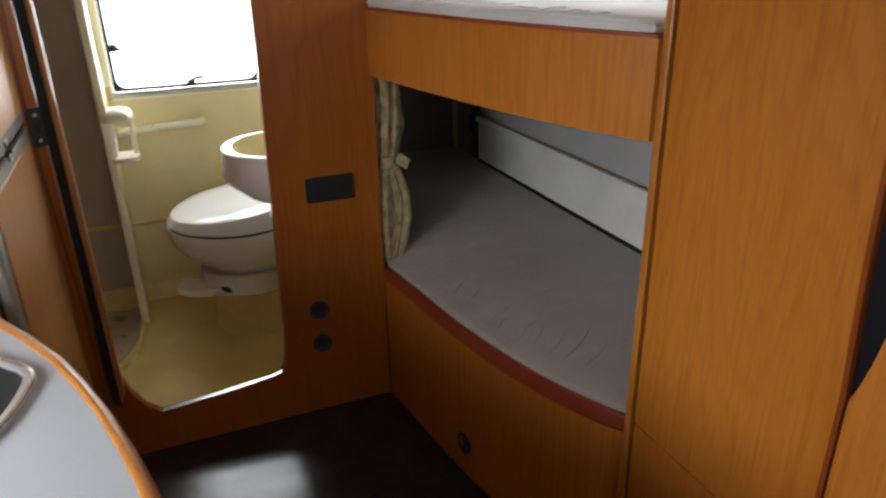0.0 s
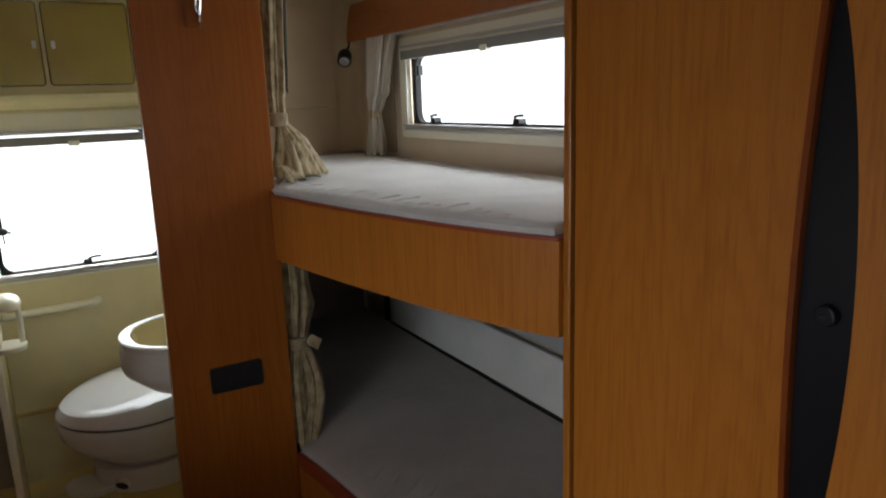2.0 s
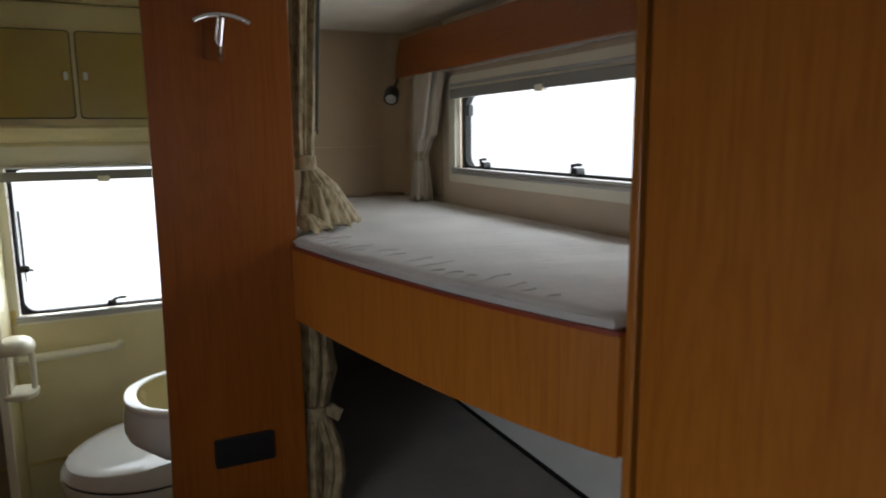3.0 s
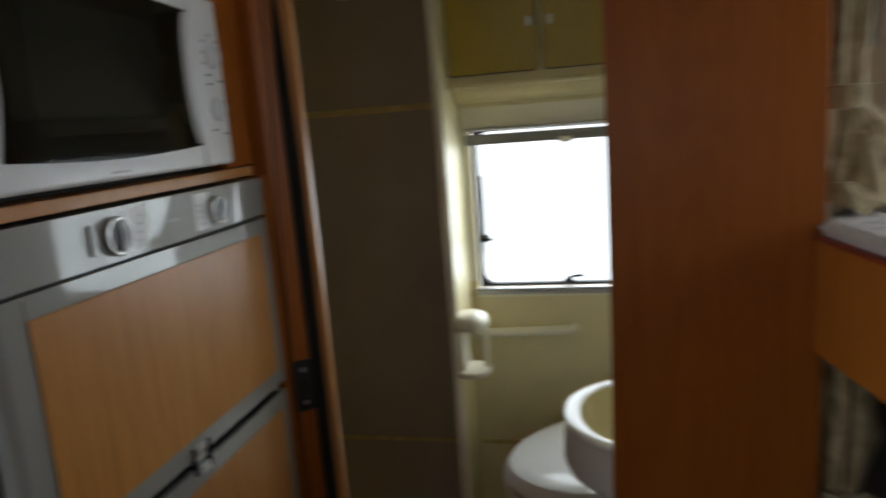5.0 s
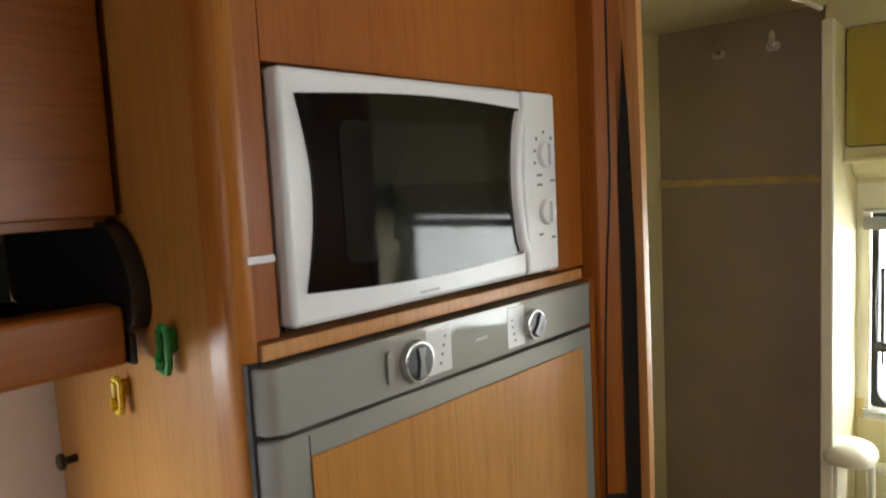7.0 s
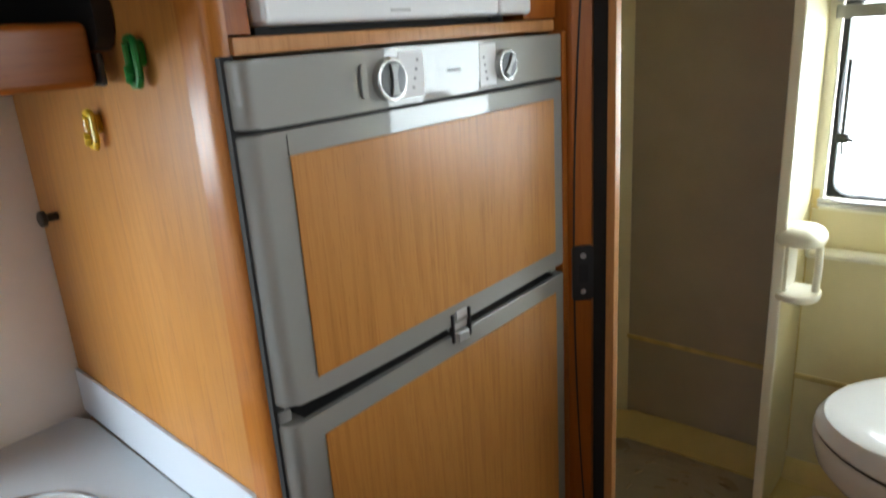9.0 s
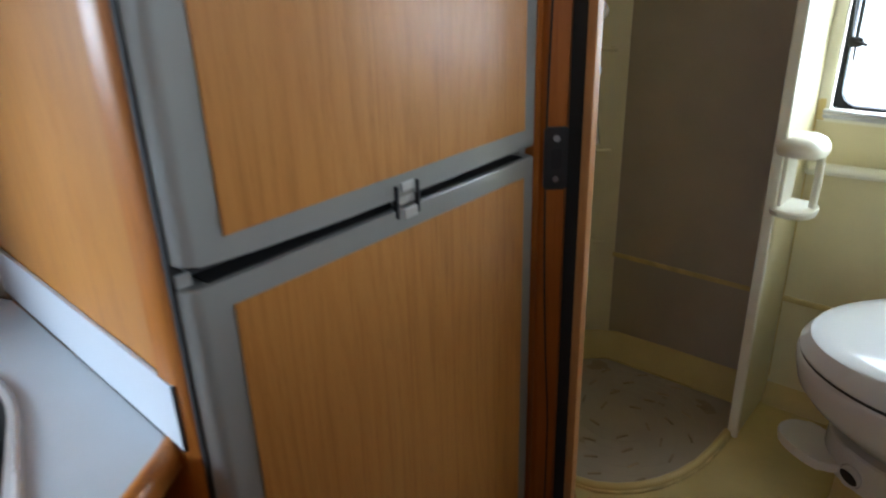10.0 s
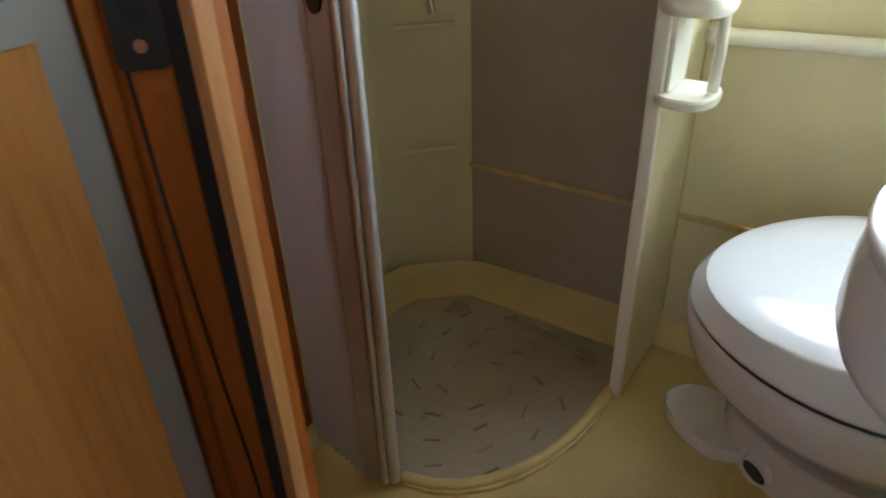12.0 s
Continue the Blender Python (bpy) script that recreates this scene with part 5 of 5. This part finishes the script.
enc = thing("shower_lining", (-0.2, YB, 0.0), "grey and cream plastic lining of the shower", "shower wall")
part("rear_panel", box((-0.405, YB - 0.033, -0.020), (0.107, YB - 0.004, 1.965), 0.002), SHOWER_GREY, enc, "grey shower wall panel")
part("seam", box((-0.405, YB - 0.040, 0.326), (0.107, YB - 0.0335, 0.342), 0.003), YELLOWED, enc, "yellowed seam strip")
part("seam", box((-0.405, YB - 0.038, 1.478), (0.107, YB - 0.0335, 1.500), 0.003), YELLOWED, enc, "yellowed seam strip")
corner = [(-0.400, YB - 0.034), (XL + 0.012, 2.920), (XL + 0.004, 2.93), (XL + 0.004, YB - 0.004), (-0.400, YB - 0.004)]
part("corner_panel", slab(corner, "z", -0.020, 1.965), CREAM, enc, "cream moulded corner panel")
part("side_panel", box((XL + 0.002, 2.39, -0.020), (XL + 0.014, 2.921, 1.965), 0.002), CREAM, enc)
for z in (0.385, 0.69, 1.00, 1.30):
    part("shelf_lip", tube([(-0.425, YB - 0.064, z), (-0.470, YB - 0.112, z + 0.002), (-0.525, YB - 0.164, z)], 0.007, 8), CREAM, enc, "moulded soap shelf lip")
hood_top = [(x, y) for x, y in lip_pts[2:]]
part("hood", loft([[(x + ox, y + oy, z) for ox, oy, z in ((0.0, 0.0, 1.885), (0.012, -0.008, 1.888), (0.016, -0.010, 1.91), (0.010, -0.006, 1.93), (0.010, -0.006, 1.966), (-0.02, 0.014, 1.966), (-0.02, 0.014, 1.890))] for x, y in hood_top]), CREAM, enc, "curved cream shower hood", 60)
part("hood_rail", tube([(x - 0.004, y + 0.003, 1.883) for x, y in hood_top], 0.006, 8), IVORY, enc)
for hx in (-0.217, -0.072):
    hk = thing("towel_hook", (hx, YB - 0.034, 1.83), "small clear plastic hook with a chrome pin in the shower", "hook", "shower hooks")
    part("pad", slab(rrect(hx - 0.018, 1.838, hx + 0.018, 1.862, 0.010, 4), "y", YB - 0.040, YB - 0.0335, 0.002), WHITE, hk)
    part("pin", slab(rrect(hx - 0.008, 1.848, hx + 0.008, 1.892, 0.007, 4), "y", YB - 0.046, YB - 0.0405, 0.002), CHROME, hk)
    part("prong", tube([(hx, YB - 0.046, 1.856), (hx, YB - 0.062, 1.850), (hx, YB - 0.066, 1.864)], 0.004, 8), CHROME, hk)
wand = thing("hand_shower", (-0.47, 2.97, 0.75), "chrome hand shower hanging on the corner panel", "shower head")
part("handle", tube([(-0.455, 2.955, 1.10), (-0.450, 2.945, 0.95), (-0.440, 2.945, 0.83), (-0.428, 2.95, 0.73)], 0.009, 10), CHROME, wand)
part("bracket", box((-0.490, 2.955, 0.93), (-0.445, 2.990, 0.955), 0.006), WHITE, wand)
part("head", aligned([(-0.01, 0.014), (0.0, 0.026), (0.03, 0.030), (0.034, 0.024)], (-0.455, 2.955, 1.12), (0.5, -0.7, -0.2)), CHROME, wand)

# folded shower door
sd = thing("folding_shower_door", (-0.24, 2.38, 0.0), "folded lilac-grey ribbed shower door with a black grip", "shower door")
zig = [(-0.364 + 0.0080 * k, 2.380 - 0.0017 * k - (0.009 if k % 2 else 0.0)) for k in range(22)]
part("pleats", slab(zig + [(x, y + 0.016) for x, y in zig[::-1]], "z", 0.003, 1.880), RIBBED, sd, "ribbed lilac-grey pleats", None)
post_ = part("end_post", slab(cut_round([(-0.196, 2.332), (-0.166, 2.350), (-0.170, 2.392), (-0.200, 2.385)], 0.006, 4), "z", 0.001, 1.884), plain("taupe_profile", (0.34, 0.32, 0.33), 0.35, metal=0.3), sd, "taupe metal end profile")
part("chrome_edge", tube([(-0.150, 2.368, -0.001), (-0.150, 2.368, 1.884)], 0.012, 12), ALUMINIUM, sd, "bright aluminium edge")
part("chrome_edge", tube([(-0.160, 2.352, -0.001), (-0.160, 2.352, 1.884)], 0.006, 10), ALUMINIUM, sd)
gz = [(-0.1775 + 0.0085 * math.cos(2 * math.pi * k / 20), 0.935 + 0.055 * math.copysign(abs(math.sin(2 * math.pi * k / 20)) ** 0.5, math.sin(2 * math.pi * k / 20))) for k in range(20)]
part("grip", loft([[(x, 2.3385 + 0.5 * (x + 0.1775) - o, z) for x, z in gz] for o in (0.0, 0.007)]), BLACK, post_, "black recessed grip")

# toilet
wc = thing("toilet", (0.52, 2.76, 0.0), "white cassette toilet with its lid closed", "toilet")
TC = Vector((0.528, 2.705))
TURN_WC = radians(12)


def egg(z, length, width, cx=0.0, n=48, tip=0.86, cy=0.0):
    """An outline pointed towards -x, turned slightly to the door."""
    out = []
    for k in range(n):
        a = 2 * math.pi * k / n
        c, s = math.cos(a), math.sin(a)
        u = length * (c if c > 0 else c)
        v = width * math.copysign(abs(s) ** (0.92 if c < 0 else 0.75), s) * (1.0 if c > 0 else (1 - (1 - tip) * abs(c) ** 2.2))
        u, v = u + cx, v + cy
        out.append((TC.x + u * math.cos(TURN_WC) - v * math.sin(TURN_WC), TC.y + u * math.sin(TURN_WC) + v * math.cos(TURN_WC), z))
    return out


part("plinth", loft([egg(z, 0.195 * g, 0.160 * g, 0.06) for z, g in ((-0.0203, 1.06), (-0.005, 1.0), (0.13, 0.98), (0.150, 0.96))]), CREAM_FLOOR, wc, "yellowed cream plinth")
part("foot", loft([egg(z, 0.215 * g, 0.180 * g, 0.045) for z, g in ((0.151, 0.95), (0.158, 1.0), (0.19, 1.01), (0.238, 1.0), (0.243, 0.97))]), TOILET_GREY, wc)
part("bowl", loft([egg(z, l, w, x) for z, l, w, x in ((0.2435, 0.185, 0.155, 0.05), (0.27, 0.203, 0.175, 0.04), (0.32, 0.236, 0.220, 0.010), (0.36, 0.256, 0.250, 0.0), (0.400, 0.264, 0.256, -0.002), (0.424, 0.266, 0.258, -0.002), (0.4305, 0.260, 0.252, -0.002), (0.431, 0.24, 0.23, 0.0))]), CERAMIC, wc, "white bowl", 60)
part("seat_gap", loft([egg(z, 0.261, 0.252) for z in (0.4305, 0.4375)]), DARK_GREY, wc)
lid_rows = ((0.438, 0.258, 0.250), (0.440, 0.265, 0.256), (0.444, 0.265, 0.256), (0.471, 0.247, 0.232), (0.4735, 0.241, 0.227), (0.478, 0.205, 0.192), (0.481, 0.150, 0.139), (0.483, 0.08, 0.073), (0.4835, 0.02, 0.018))
lid_loops = []
for z, l, w in lid_rows:
    lift = max(0.0, (z - 0.444) / 0.0395)
    lid_loops.append([(x, y, h + 0.11 * lift * max(0.0, x - 0.27)) for x, y, h in egg(z, l, w)])
part("lid", loft(lid_loops), CERAMIC, wc, "closed white lid, thicker towards its hinge", 26)
pd = [(p[0], p[1]) for p in oval(0.343, 2.645, 0.0, 0.090, 0.058, 36, 2.3, radians(-32))]
part("flush_pedal", slab(pd, "z", 0.168, 0.192, 0.008, 3), TOILET_GREY, wc, "rounded flush pedal")
part("pedal_bracket", aligned([(-0.03, 0.030), (-0.004, 0.028), (0.005, 0.025), (0.008, 0.020)], (0.436, 2.566, 0.190), (-0.35, -0.9, 0.1)), TOILET_GREY, wc, "rounded bracket of the pedal")
hole = [(0.0078, 1.0), (0.0095, 0.96)]
hv = Vector((-0.35, -0.9, 0.1)).normalized()
hs = hv.cross(Vector((0, 0, 1))).normalized()
hu = hs.cross(hv)
part("slide_opening", loft([[Vector((0.436, 2.566, 0.190)) + hv * d + g * (0.021 * math.cos(k * 0.262) * (hs + 0.30 * hu) + 0.012 * math.sin(k * 0.262) * hu) for k in range(24)] for d, g in hole]), BLACK, wc, "dark oval slide opening")
part("back_box", box((0.70, 2.58, -0.0203), (0.850, YB - 0.060, 0.62), 0.02, 3), IVORY, wc, "ivory box behind the bowl")

# washbasin
bs = thing("washbasin", (0.70, 2.28, 0.58), "white oval washbasin with a cream bowl", "washbasin")
BC = (0.704, 2.292)


def basin(z, g, dx=0.0, dy=0.0, ax=0.236, ay=0.205):
    return oval(BC[0] + dx, BC[1] + dy, z, ax * g, ay * g, 56, 2.25)


rim_rows = [basin(0.795, 0.985), basin(0.806, 1.0), basin(0.813, 0.985), basin(0.814, 0.90), basin(0.810, 0.855)]
part("rim", loft(rim_rows, cap0=False, cap1=False), CERAMIC, bs, "rounded white rim", 80)
part("shell", loft([basin(0.795, 0.985), basin(0.760, 1.0, -0.002), basin(0.722, 1.0, -0.003), basin(0.704, 0.985), basin(0.655, 0.83, 0.022, 0.0), basin(0.615, 0.62, 0.050, 0.005), basin(0.590, 0.36, 0.075, 0.01)], cap0=False), CERAMIC, bs, "", 80)
part("bowl", loft([basin(0.810, 0.855), basin(0.79, 0.835), basin(0.74, 0.78), basin(0.69, 0.55), basin(0.675, 0.2), basin(0.674, 0.08)], cap0=False), plain("cream_basin", (0.72, 0.64, 0.40), 0.25, vary=0.05), bs, "cream inside of the bowl", 80)
part("drain", disc((BC[0], BC[1], 0.676), "z", 0.020, 0.003, 20), CHROME, bs)
part("support", box((0.772, 2.14, 0.50), (0.851, 2.43, 0.60), 0.02, 3), IVORY, bs)
part("knob", aligned([(0.0, 0.014), (0.014, 0.014), (0.018, 0.008)], (0.632, 2.22, 0.600), (-0.6, -0.8, 0)), IVORY, bs)
bs.location.z -= 0.012
